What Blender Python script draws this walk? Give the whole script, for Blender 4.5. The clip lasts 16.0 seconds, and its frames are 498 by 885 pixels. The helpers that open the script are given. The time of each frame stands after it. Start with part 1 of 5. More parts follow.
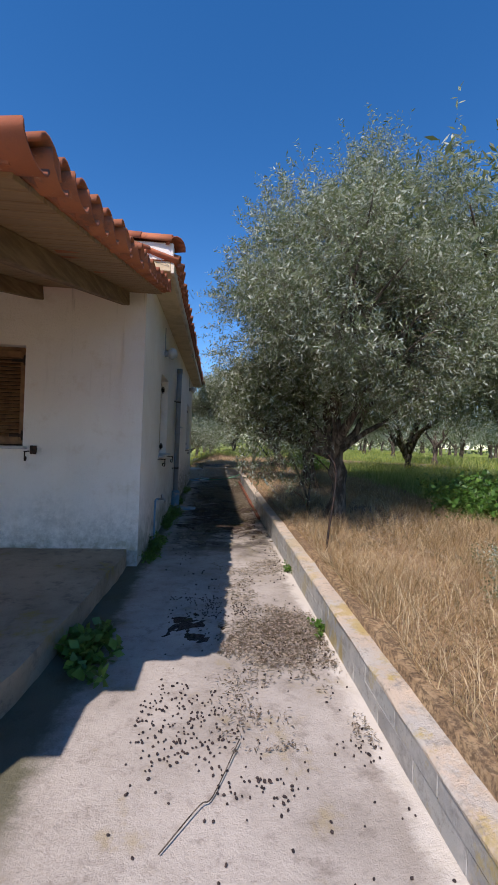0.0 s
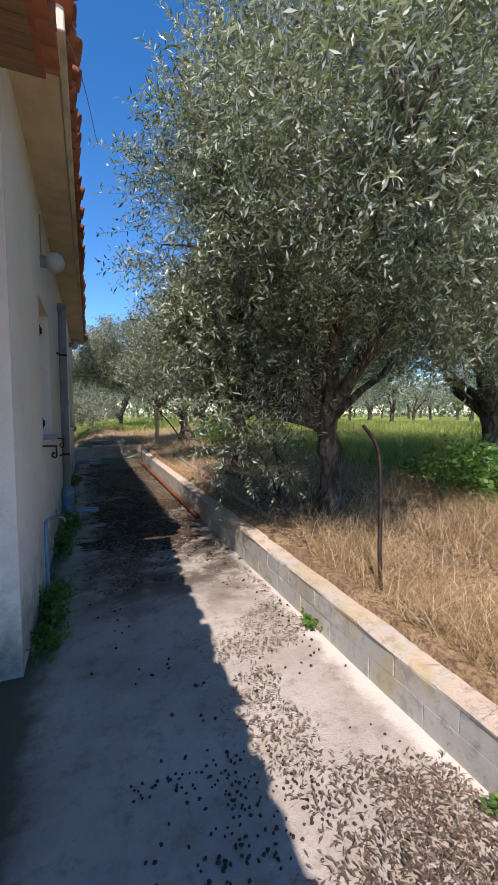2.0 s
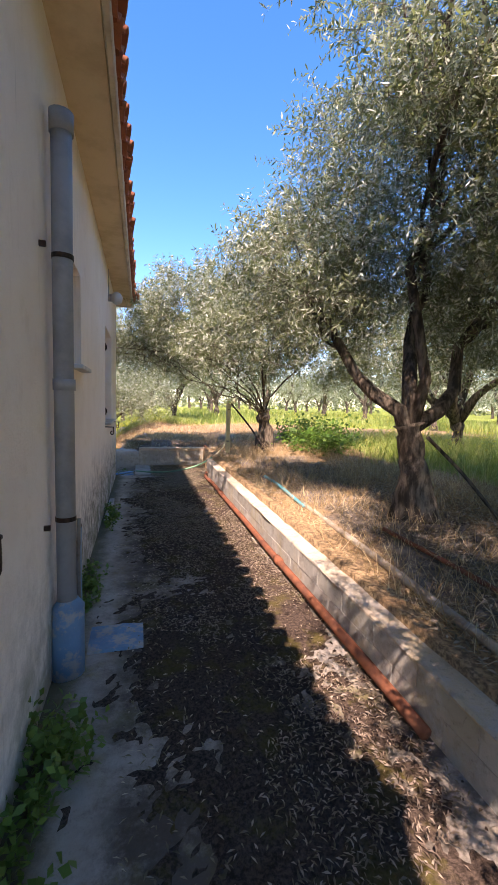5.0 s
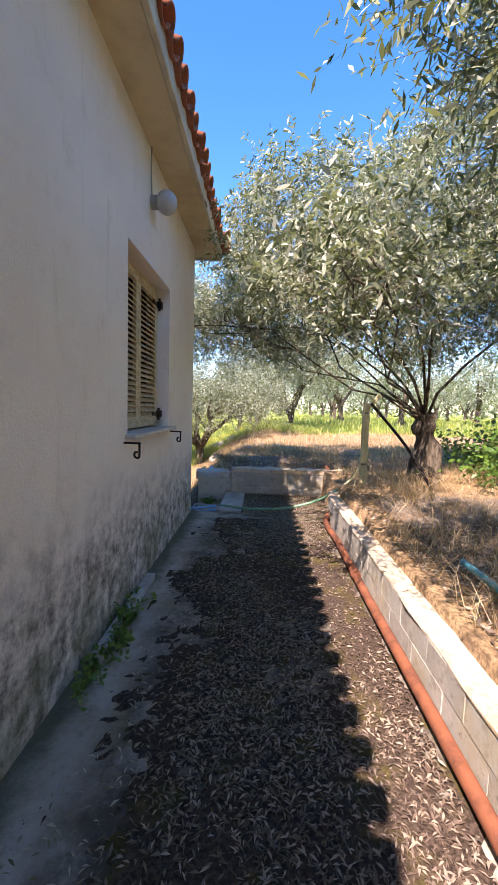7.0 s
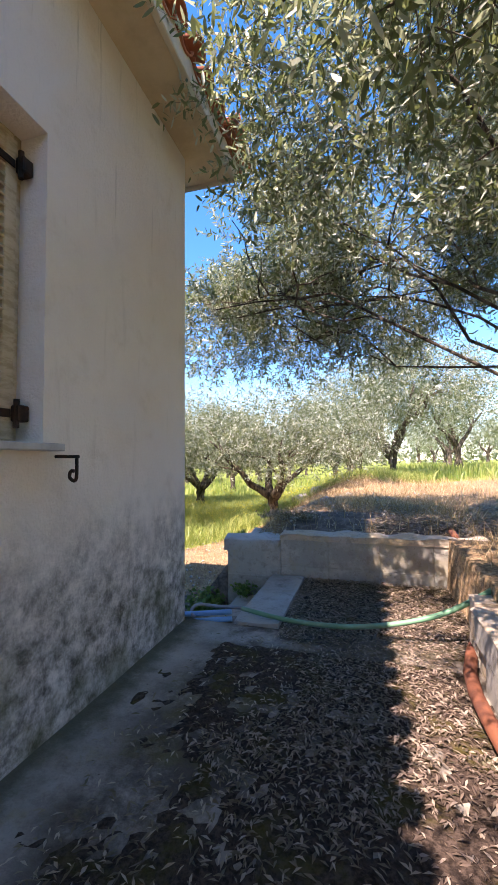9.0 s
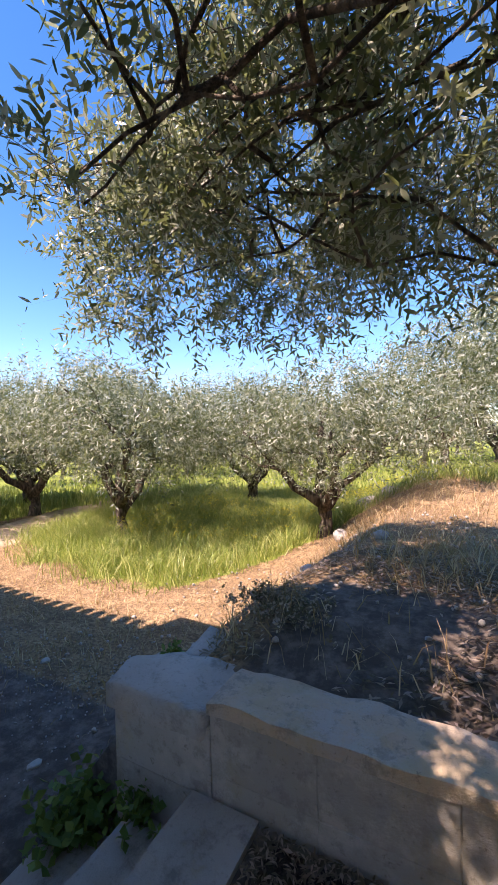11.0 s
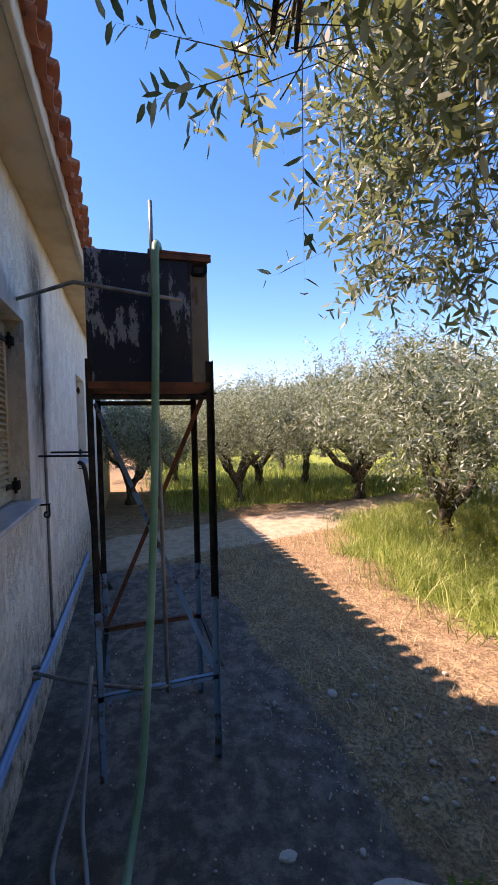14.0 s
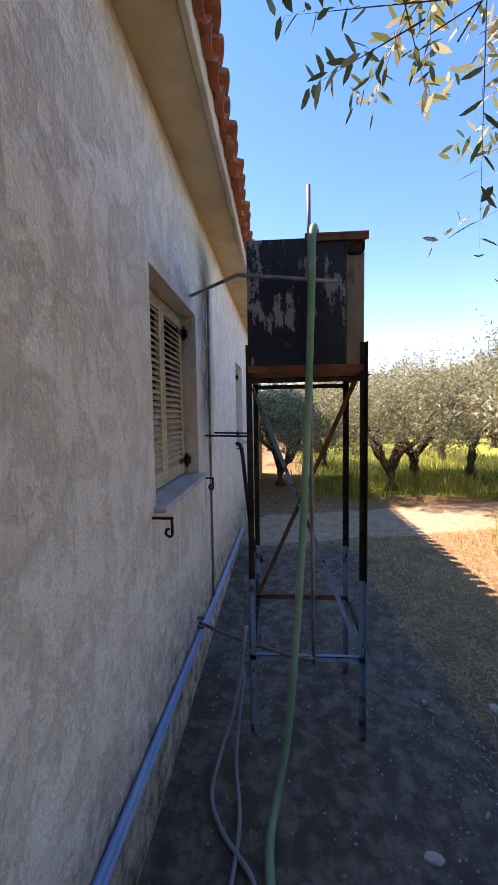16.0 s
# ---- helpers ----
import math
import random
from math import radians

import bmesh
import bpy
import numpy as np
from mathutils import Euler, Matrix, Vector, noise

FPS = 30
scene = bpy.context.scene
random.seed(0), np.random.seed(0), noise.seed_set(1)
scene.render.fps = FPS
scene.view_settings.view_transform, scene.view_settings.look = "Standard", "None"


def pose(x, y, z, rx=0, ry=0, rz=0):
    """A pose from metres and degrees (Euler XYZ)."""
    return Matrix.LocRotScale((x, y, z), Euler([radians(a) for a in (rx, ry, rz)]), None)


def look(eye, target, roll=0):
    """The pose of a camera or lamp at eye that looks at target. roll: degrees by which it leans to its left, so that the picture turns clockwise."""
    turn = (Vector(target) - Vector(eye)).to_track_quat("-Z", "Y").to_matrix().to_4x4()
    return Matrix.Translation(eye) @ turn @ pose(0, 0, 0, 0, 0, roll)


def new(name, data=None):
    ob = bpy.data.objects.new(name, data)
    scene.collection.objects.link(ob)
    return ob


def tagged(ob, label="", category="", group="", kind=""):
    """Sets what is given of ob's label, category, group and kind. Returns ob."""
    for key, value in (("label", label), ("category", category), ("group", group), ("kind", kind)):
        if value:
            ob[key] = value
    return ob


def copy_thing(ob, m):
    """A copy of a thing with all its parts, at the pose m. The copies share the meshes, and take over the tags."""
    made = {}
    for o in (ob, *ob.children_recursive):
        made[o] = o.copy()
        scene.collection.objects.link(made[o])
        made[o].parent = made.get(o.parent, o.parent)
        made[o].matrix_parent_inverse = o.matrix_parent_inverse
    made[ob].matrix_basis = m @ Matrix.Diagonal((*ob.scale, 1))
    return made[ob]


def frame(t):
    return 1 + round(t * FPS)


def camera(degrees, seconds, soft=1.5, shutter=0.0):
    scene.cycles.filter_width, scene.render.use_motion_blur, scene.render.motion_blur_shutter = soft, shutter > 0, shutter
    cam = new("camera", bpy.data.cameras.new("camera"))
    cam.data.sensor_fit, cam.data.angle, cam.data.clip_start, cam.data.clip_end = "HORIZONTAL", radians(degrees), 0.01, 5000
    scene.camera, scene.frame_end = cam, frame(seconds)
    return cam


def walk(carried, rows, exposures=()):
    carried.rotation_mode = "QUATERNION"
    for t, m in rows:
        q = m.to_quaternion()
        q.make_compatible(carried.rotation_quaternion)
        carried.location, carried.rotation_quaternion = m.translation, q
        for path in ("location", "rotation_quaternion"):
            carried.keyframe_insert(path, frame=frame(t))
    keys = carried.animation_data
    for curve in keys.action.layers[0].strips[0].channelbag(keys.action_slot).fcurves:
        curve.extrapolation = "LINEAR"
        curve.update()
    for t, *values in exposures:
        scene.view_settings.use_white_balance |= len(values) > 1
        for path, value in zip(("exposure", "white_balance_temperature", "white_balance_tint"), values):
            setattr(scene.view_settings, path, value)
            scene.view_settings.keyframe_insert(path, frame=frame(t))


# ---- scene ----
cam = camera(63.2, 16.0, soft=1.0)
PATH = [
    (0, (0.867, -0.376, 1.548), (1.037, 1.617, 1.54), 2.2),
    (0.5, (0.847, 0.233, 1.538), (1.4, 2.155, 1.527), 0.5),
    (1, (0.648, 0.787, 1.538), (1.399, 2.64, 1.471), -0.6),
    (1.5, (0.488, 1.381, 1.495), (1.275, 3.216, 1.371), -0.2),
    (2, (0.381, 2.004, 1.51), (1.117, 3.857, 1.363), 0.1),
    (2.5, (0.301, 2.647, 1.515), (0.968, 4.527, 1.372), 0.2),
    (3, (0.292, 3.295, 1.519), (0.836, 5.214, 1.372), -0.0),
    (3.5, (0.275, 4.02, 1.521), (0.796, 5.946, 1.379), -0.2),
    (4, (0.297, 4.724, 1.552), (0.869, 6.635, 1.411), 0.6),
    (4.5, (0.362, 5.373, 1.574), (0.965, 7.273, 1.406), 1.6),
    (5, (0.469, 5.967, 1.582), (0.991, 7.888, 1.389), 1.8),
    (5.2, (0.545, 6.174, 1.578), (0.978, 8.116, 1.377), 1.4),
    (7.3, (1.025, 9.634, 1.434), (0.948, 11.628, 1.271), 1.8),
    (7.5, (1.070, 9.898, 1.414), (1.021, 11.892, 1.261), 2.1),
    (8, (1.180, 10.573, 1.292), (1.074, 12.569, 1.179), 3.4),
    (8.5, (1.266, 11.271, 1.142), (0.935, 13.251, 1.146), 1.1),
    (8.7, (1.283, 11.504, 1.147), (0.847, 13.464, 1.242), 0.4),
    (10.8, (1.477, 14.34, 1.476), (0.565, 16.12, 1.45), -1.0),
    (11, (1.443, 14.506, 1.526), (0.493, 16.266, 1.515), -1.2),
    (11.5, (1.34, 14.841, 1.626), (0.222, 16.499, 1.643), -1.1),
    (12, (1.193, 15.105, 1.692), (-0.149, 16.588, 1.688), -0.5),
    (12.5, (1.064, 15.349, 1.642), (-0.409, 16.701, 1.582), 0.3),
    (13, (0.923, 15.457, 1.662), (-0.747, 16.556, 1.6), -0.2),
    (13.5, (0.85, 15.421, 1.723), (-0.978, 16.227, 1.644), -0.6),
    (14, (0.832, 15.407, 1.728), (-1.084, 15.975, 1.641), -1.2),
    (14.5, (0.842, 15.403, 1.733), (-1.116, 15.802, 1.632), -1.4),
    (15, (0.30, 15.31, 1.59), (-1.665, 15.69, 1.562), -1.5),
    (15.5, (0.23, 15.29, 1.59), (-1.762, 15.465, 1.542), -1.2),
    (16, (0.871, 15.385, 1.705), (-1.118, 15.232, 1.561), -0.9),
]
walk(cam, [(t, look(eye, target, roll)) for t, eye, target, roll in PATH],
     [(0, 0.45, 6500, 20), (1.5, 0.7, 6600, 20), (2.5, 1.0, 6700, 22), (3.5, 1.35, 7000, 25), (5, 1.9, 7800, 31), (7.5, 2.0, 7300, 28), (8.7, 2.05, 7300, 29), (11, 1.6, 7700, 34), (12.5, 1.35, 8000, 36), (14, 1.5, 8100, 37), (16, 1.85, 9200, 41)])

# ---- world, sun ----
SUN = Vector((-0.29, -0.69, 1.0)).normalized()
world = bpy.data.worlds.new("sky")
scene.world = world
world.use_nodes = True
wn = world.node_tree
sky = wn.nodes.new("ShaderNodeTexSky")
sky.sky_type = "NISHITA"
sky.sun_disc = False
sky.sun_elevation = math.asin(SUN.z)
sky.sun_rotation = math.atan2(SUN.x, SUN.y)
sky.air_density, sky.dust_density, sky.ozone_density = 0.85, 0.05, 2.6
tone = wn.nodes.new("ShaderNodeHueSaturation")
tone.inputs["Saturation"].default_value = 1.32
wn.links.new(sky.outputs[0], tone.inputs["Color"])
wn.links.new(tone.outputs[0], wn.nodes["Background"].inputs[0])
wn.nodes["Background"].inputs[1].default_value = 0.135
sun = new("sun", bpy.data.lights.new("sun", "SUN"))
sun.data.energy, sun.data.angle, sun.data.color = 4.0, radians(0.53), (1.0, 0.94, 0.86)
sun.matrix_basis = look(SUN * 60, (0, 0, 0))

# ---- mesh helpers ----


def link_mesh(name, verts, faces, mats):
    me = bpy.data.meshes.new(name)
    me.from_pydata([tuple(v) for v in verts], [], [tuple(f) for f in faces])
    for m in (mats if isinstance(mats, (list, tuple)) else [mats]):
        me.materials.append(m)
    me.update()
    return me


def np_mesh(name, verts, quads, mat):
    """A mesh from arrays of vertices (n, 3) and faces (m, k)."""
    me = bpy.data.meshes.new(name)
    k = quads.shape[1]
    me.vertices.add(len(verts))
    me.vertices.foreach_set("co", verts.astype(np.float32).ravel())
    me.loops.add(quads.size)
    me.loops.foreach_set("vertex_index", quads.astype(np.int32).ravel())
    me.polygons.add(len(quads))
    me.polygons.foreach_set("loop_start", np.arange(0, quads.size, k, dtype=np.int32))
    me.update(calc_edges=True)
    me.materials.append(mat)
    return me


def thing(name, at=(0, 0, 0), label="", category="", group="", kind=""):
    ob = new(name)
    ob.empty_display_size = 0.1
    ob.matrix_basis = Matrix.Translation(at)
    return tagged(ob, label, category, group, kind)


def adopt(ob, parent):
    ob.parent = parent
    ob.matrix_parent_inverse = (parent.matrix_basis.inverted() if parent.parent is None and parent.type == "EMPTY" else Matrix.Identity(4))
    return ob


def part(name, bm, material, parent=None, label="", smooth=False):
    me = bpy.data.meshes.new(name)
    bmesh.ops.recalc_face_normals(bm, faces=bm.faces)
    bm.to_mesh(me)
    bm.free()
    for m in (material if isinstance(material, (list, tuple)) else [material]):
        me.materials.append(m)
    if smooth:
        me.polygons.foreach_set("use_smooth", [True] * len(me.polygons))
    ob = new(name, me)
    if parent is not None:
        adopt(ob, parent)
    return tagged(ob, label)


def piece(name, me, parent, m, label=""):
    """A small part on shared mesh data, at the world pose m."""
    ob = new(name, me)
    adopt(ob, parent)
    ob.matrix_basis = m
    return tagged(ob, label)


def box(bm, a, b, bevel=0.0, m=None):
    x0, y0, z0 = (min(p, q) for p, q in zip(a, b))
    x1, y1, z1 = (max(p, q) for p, q in zip(a, b))
    mat = Matrix.Translation(((x0 + x1) / 2, (y0 + y1) / 2, (z0 + z1) / 2)) @ Matrix.Diagonal((x1 - x0, y1 - y0, z1 - z0, 1))
    r = bmesh.ops.create_cube(bm, size=1, matrix=(m @ mat) if m is not None else mat)
    if bevel:
        es = list({e for v in r["verts"] for e in v.link_edges})
        bmesh.ops.bevel(bm, geom=es, offset=bevel, segments=1, affect="EDGES", profile=0.6)
    return bm


def roughen(bm, size, amount, seed=0.0):
    """Push vertices about by noise, to wear the edges."""
    for v in bm.verts:
        v.co += noise.noise_vector(v.co * size + Vector((seed, seed * 1.7, 0))) * amount
    return bm


def tube(bm, pts, radii, seg=8, cap=True):
    pts = [Vector(p) for p in pts]
    if not isinstance(radii, (list, tuple)):
        radii = [radii] * len(pts)
    rings, up = [], None
    for i, p in enumerate(pts):
        d = (pts[min(i + 1, len(pts) - 1)] - pts[max(i - 1, 0)]).normalized()
        if up is None:
            up = d.orthogonal().normalized()
        side = d.cross(up).normalized()
        up = side.cross(d).normalized()
        rings.append([bm.verts.new(p + (up * math.cos(a) + side * math.sin(a)) * radii[i]) for a in (2 * math.pi * k / seg for k in range(seg))])
    for r0, r1 in zip(rings, rings[1:]):
        for k in range(seg):
            bm.faces.new((r0[k], r0[(k + 1) % seg], r1[(k + 1) % seg], r1[k]))
    if cap:
        bm.faces.new(rings[0][::-1])
        bm.faces.new(rings[-1])
    return bm


def spline(pts, n=6):
    """A smooth line through a few points."""
    pts = [Vector(p) for p in pts]
    out = []
    for i in range(len(pts) - 1):
        p0, p1, p2, p3 = pts[max(i - 1, 0)], pts[i], pts[i + 1], pts[min(i + 2, len(pts) - 1)]
        for k in range(n):
            t = k / n
            out.append(0.5 * (2 * p1 + (p2 - p0) * t + (2 * p0 - 5 * p1 + 4 * p2 - p3) * t * t + (3 * p1 - p0 - 3 * p2 + p3) * t ** 3))
    return out + [pts[-1]]


# ---- materials ----


class Mat:
    """A node material with a small set of shorthands."""

    def __init__(self, name, rough=0.8, metal=0.0, spec=0.3):
        self.m = bpy.data.materials.new(name)
        self.m.use_nodes = True
        self.t = self.m.node_tree
        self.b = self.t.nodes["Principled BSDF"]
        self.b.inputs["Roughness"].default_value = rough
        self.b.inputs["Metallic"].default_value = metal
        self.b.inputs["Specular IOR Level"].default_value = spec
        g = self.t.nodes.new("ShaderNodeNewGeometry")
        self.pos, self.island = g.outputs["Position"], g.outputs["Random Per Island"]
        self.height = None

    def set(self, socket, v):
        if isinstance(v, (int, float)):
            socket.default_value = v
        elif isinstance(v, tuple):
            socket.default_value = (*v, 1.0) if len(v) == 3 else v
        else:
            self.t.links.new(v, socket)

    def noise(self, scale, detail=5, rough=0.6, stretch=None, at=None):
        n = self.t.nodes.new("ShaderNodeTexNoise")
        n.inputs["Scale"].default_value, n.inputs["Detail"].default_value, n.inputs["Roughness"].default_value = scale, detail, rough
        src = at or self.pos
        if stretch:
            mp = self.t.nodes.new("ShaderNodeMapping")
            mp.inputs["Scale"].default_value = stretch
            self.t.links.new(src, mp.inputs[0])
            src = mp.outputs[0]
        self.t.links.new(src, n.inputs["Vector"])
        return n.outputs["Fac"]

    def vor(self, scale, feature="F1"):
        n = self.t.nodes.new("ShaderNodeTexVoronoi")
        n.feature = feature
        n.inputs["Scale"].default_value = scale
        self.t.links.new(self.pos, n.inputs["Vector"])
        return n.outputs["Distance"]

    def step(self, v, lo, hi, a=0.0, b=1.0):
        n = self.t.nodes.new("ShaderNodeMapRange")
        n.interpolation_type = "SMOOTHSTEP"
        self.set(n.inputs[0], v)
        for i, x in zip((1, 2, 3, 4), (lo, hi, a, b)):
            n.inputs[i].default_value = x
        return n.outputs[0]

    def math(self, op, a, b=0.0):
        n = self.t.nodes.new("ShaderNodeMath")
        n.operation = op
        self.set(n.inputs[0], a)
        self.set(n.inputs[1], b)
        return n.outputs[0]

    def mix(self, f, a, b):
        n = self.t.nodes.new("ShaderNodeMix")
        n.data_type = "RGBA"
        self.set(n.inputs[0], f)
        self.set(n.inputs[6], a)
        self.set(n.inputs[7], b)
        return n.outputs[2]

    def axis(self, i, of=None):
        n = self.t.nodes.new("ShaderNodeSeparateXYZ")
        self.t.links.new(of or self.pos, n.inputs[0])
        return n.outputs[i]

    def attr(self, name):
        n = self.t.nodes.new("ShaderNodeAttribute")
        n.attribute_name = name
        return n.outputs["Fac"]

    def random(self):
        return self.t.nodes.new("ShaderNodeObjectInfo").outputs["Random"]

    def color(self, v):
        self.set(self.b.inputs["Base Color"], v)
        return self

    def bump(self, h, strength=0.4, dist=0.01):
        n = self.t.nodes.new("ShaderNodeBump")
        n.inputs["Strength"].default_value, n.inputs["Distance"].default_value = strength, dist
        self.t.links.new(h, n.inputs["Height"])
        self.t.links.new(n.outputs[0], self.b.inputs["Normal"])
        return self

    def rough(self, v):
        self.set(self.b.inputs["Roughness"], v)
        return self


def plaster_mat(name, a, b, stain, mould_top, mould, rough_coat=0.0, soot=False, from_y=None):
    """Lime-washed render: uneven wash, run stains, flaked patches and black mould spots low down."""
    k = Mat(name, 0.92, spec=0.15)
    c = k.mix(k.step(k.noise(0.9, 6), 0.35, 0.7), a, b)
    c = k.mix(k.step(k.noise(4.0, 8, 0.7), 0.52, 0.72, 0, 0.55), c, stain)
    c = k.mix(k.step(k.noise(2.2, 6, 0.6, stretch=(5, 5, 0.5)), 0.58, 0.80, 0, 0.35), c, (0.42, 0.36, 0.29))
    z = k.axis(2)
    low = k.step(k.math("ADD", z, k.math("MULTIPLY", k.noise(3.0, 7, 0.7), -0.9)), mould_top - 0.95, mould_top - 0.15, 1, 0)
    spots = k.step(k.noise(9.0, 8, 0.75), 0.30, 0.68)
    if from_y is not None:
        low = k.math("MULTIPLY", low, k.step(k.axis(1), from_y, from_y + 3.0, 0.35, 1.0))
    c = k.mix(k.math("MULTIPLY", k.math("MULTIPLY", low, spots), mould), c, (0.06, 0.055, 0.045))
    algae = k.step(k.math("ADD", z, k.math("MULTIPLY", k.noise(6.0, 6, 0.7), -0.35)), mould_top - 0.75, mould_top - 0.45, 0.55, 0)
    c = k.mix(k.math("MULTIPLY", algae, k.step(k.noise(2.5, 5), 0.4, 0.6)), c, (0.13, 0.14, 0.06))
    runs = k.step(k.noise(3.0, 7, 0.65, stretch=(7, 7, 0.35)), 0.60, 0.72, 0, 0.45)
    c = k.mix(k.math("MULTIPLY", runs, k.step(z, 1.6, 3.4)), c, (0.27, 0.23, 0.19))
    if soot:
        away = k.math("ABSOLUTE", k.math("ADD", k.math("ADD", k.axis(0), 3.12), k.math("MULTIPLY", k.math("SUBTRACT", k.noise(2.2, 6, 0.7), 0.5), 0.55)))
        smoke = k.math("MULTIPLY", k.step(away, 0.08, 0.55, 0.92, 0), k.math("MULTIPLY", k.step(z, 1.0, 2.0), k.step(z, 3.5, 3.1)))
        c = k.mix(smoke, c, (0.10, 0.085, 0.07))
        rust = k.step(k.math("ABSOLUTE", k.math("ADD", k.axis(0), 2.92)), 0.03, 0.10, 0.6, 0)
        c = k.mix(k.math("MULTIPLY", rust, k.step(k.noise(4, 6, 0.7, stretch=(3, 3, 0.6)), 0.42, 0.62)), c, (0.40, 0.26, 0.12))
    k.color(c)
    if rough_coat:
        flake = k.step(k.noise(6.5, 9, 0.72, stretch=(1.0, 1.0, 0.75)), 0.47, 0.57)
        c = k.mix(k.math("MULTIPLY", flake, rough_coat), c, (0.72, 0.62, 0.49))
        k.color(c)
    h = k.math("ADD", k.noise(9, 6, 0.65), k.math("MULTIPLY", k.noise(70, 4, 0.6), 0.5))
    if rough_coat:
        h = k.math("SUBTRACT", k.math("ADD", h, k.math("MULTIPLY", k.noise(16, 6, 0.72, stretch=(1.0, 1.0, 0.75)), 1.5)), k.math("MULTIPLY", flake, 0.5))
    return k.bump(h, 0.7 if rough_coat else 0.6, 0.022 if rough_coat else 0.02).m


def concrete_mat(name, a, b, spot, moss=0.0, bump=0.5, rot=0.0):
    k = Mat(name, 0.9, spec=0.2)
    c = k.mix(k.step(k.noise(1.3, 6, 0.65), 0.35, 0.68), a, b)
    c = k.mix(k.step(k.noise(7, 8, 0.75), 0.5, 0.68, 0, 0.6), c, spot)
    c = k.mix(k.step(k.noise(45, 4, 0.6), 0.55, 0.75, 0, 0.4), c, (0.16, 0.14, 0.12))
    if moss:
        c = k.mix(k.step(k.noise(2.6, 7, 0.7), 0.56, 0.68, 0, moss), c, (0.33, 0.24, 0.05))
    if rot:
        old = k.step(k.math("ADD", k.axis(1), k.math("MULTIPLY", k.noise(0.9, 5), 2.0)), 5.6, 6.6)
        old = k.math("MULTIPLY", old, k.step(k.math("ADD", k.axis(0), k.math("MULTIPLY", k.noise(2.5, 6, 0.7), 0.5)), 0.42, 0.7))
        leaf = k.step(k.noise(1.6, 9, 0.75), 0.36, 0.56, 0, rot)
        c = k.mix(k.math("MULTIPLY", old, leaf), c, k.mix(k.step(k.noise(3.0, 6), 0.5, 0.62), (0.045, 0.034, 0.026), (0.08, 0.066, 0.016)))
        crust = k.step(k.math("ADD", k.axis(0), k.math("MULTIPLY", k.noise(5, 7, 0.7), 0.35)), 1.84, 1.97, 0, 0.7)
        c = k.mix(k.math("MULTIPLY", crust, k.step(k.axis(1), 8.0, 4.0)), c, (0.62, 0.58, 0.52))
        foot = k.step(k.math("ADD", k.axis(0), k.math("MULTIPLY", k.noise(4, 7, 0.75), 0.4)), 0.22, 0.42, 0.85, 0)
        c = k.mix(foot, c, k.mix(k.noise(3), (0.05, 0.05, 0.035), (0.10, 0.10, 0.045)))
    k.color(c)
    h = k.math("ADD", k.noise(25, 6, 0.7), k.math("MULTIPLY", k.noise(120, 3), 0.4))
    return k.bump(h, bump, 0.012).m


def two_tone(name, a, b, scale=6, rough=0.8, metal=0.0, bump=0.3, dist=0.006, spec=0.3, lo=0.4, hi=0.65, stretch=None):
    k = Mat(name, rough, metal, spec)
    n = k.noise(scale, 7, 0.65, stretch=stretch)
    k.color(k.mix(k.step(n, lo, hi), a, b))
    return k.bump(k.noise(scale * 5, 5, 0.65, stretch=stretch), bump, dist).m


PLASTER_SIDE = plaster_mat("plaster_side", (0.86, 0.80, 0.73), (0.80, 0.72, 0.64), (0.70, 0.62, 0.53), 0.82, 0.95, from_y=7.5)
PLASTER_BACK = plaster_mat("plaster_back", (0.92, 0.86, 0.75), (0.88, 0.80, 0.67), (0.80, 0.69, 0.54), 0.32, 0.95, 0.45, True)
PLASTER_FRONT = plaster_mat("plaster_front", (0.78, 0.72, 0.66), (0.72, 0.66, 0.59), (0.62, 0.52, 0.42), 0.7, 0.5)
SOFFIT = two_tone("eave_paint", (0.66, 0.54, 0.36), (0.52, 0.41, 0.26), 2.2, 0.9, bump=0.35)
FASCIA = two_tone("fascia_paint", (0.64, 0.56, 0.44), (0.46, 0.39, 0.29), 3.0, 0.9, bump=0.4)
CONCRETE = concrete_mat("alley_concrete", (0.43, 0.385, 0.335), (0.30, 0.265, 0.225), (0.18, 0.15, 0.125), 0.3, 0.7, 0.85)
STEP_CONC = concrete_mat("step_concrete", (0.42, 0.40, 0.37), (0.31, 0.295, 0.265), (0.12, 0.11, 0.10), 0.3)
PORCH = concrete_mat("porch_concrete", (0.42, 0.32, 0.22), (0.25, 0.19, 0.13), (0.12, 0.10, 0.08), 0.7)


def lichened(k, c):
    """White and grey crust, mustard lichen in broad patches and dark pitting, as on old cement."""
    c = k.mix(k.step(k.noise(3.2, 8, 0.75), 0.48, 0.62, 0, 0.7), c, (0.53, 0.50, 0.45))
    c = k.mix(k.step(k.noise(11, 8, 0.75), 0.50, 0.64, 0, 0.6), c, (0.25, 0.235, 0.21))
    near = k.step(k.axis(1), 5.0, 1.0, 0.25, 1.0)
    c = k.mix(k.math("MULTIPLY", near, k.step(k.noise(1.7, 8, 0.72, stretch=(1, 1, 0.7)), 0.50, 0.60, 0, 0.9)), c, k.mix(k.noise(7), (0.36, 0.25, 0.045), (0.52, 0.40, 0.13)))
    return k.mix(k.step(k.noise(30, 6, 0.7), 0.58, 0.72, 0, 0.65), c, (0.13, 0.12, 0.105))


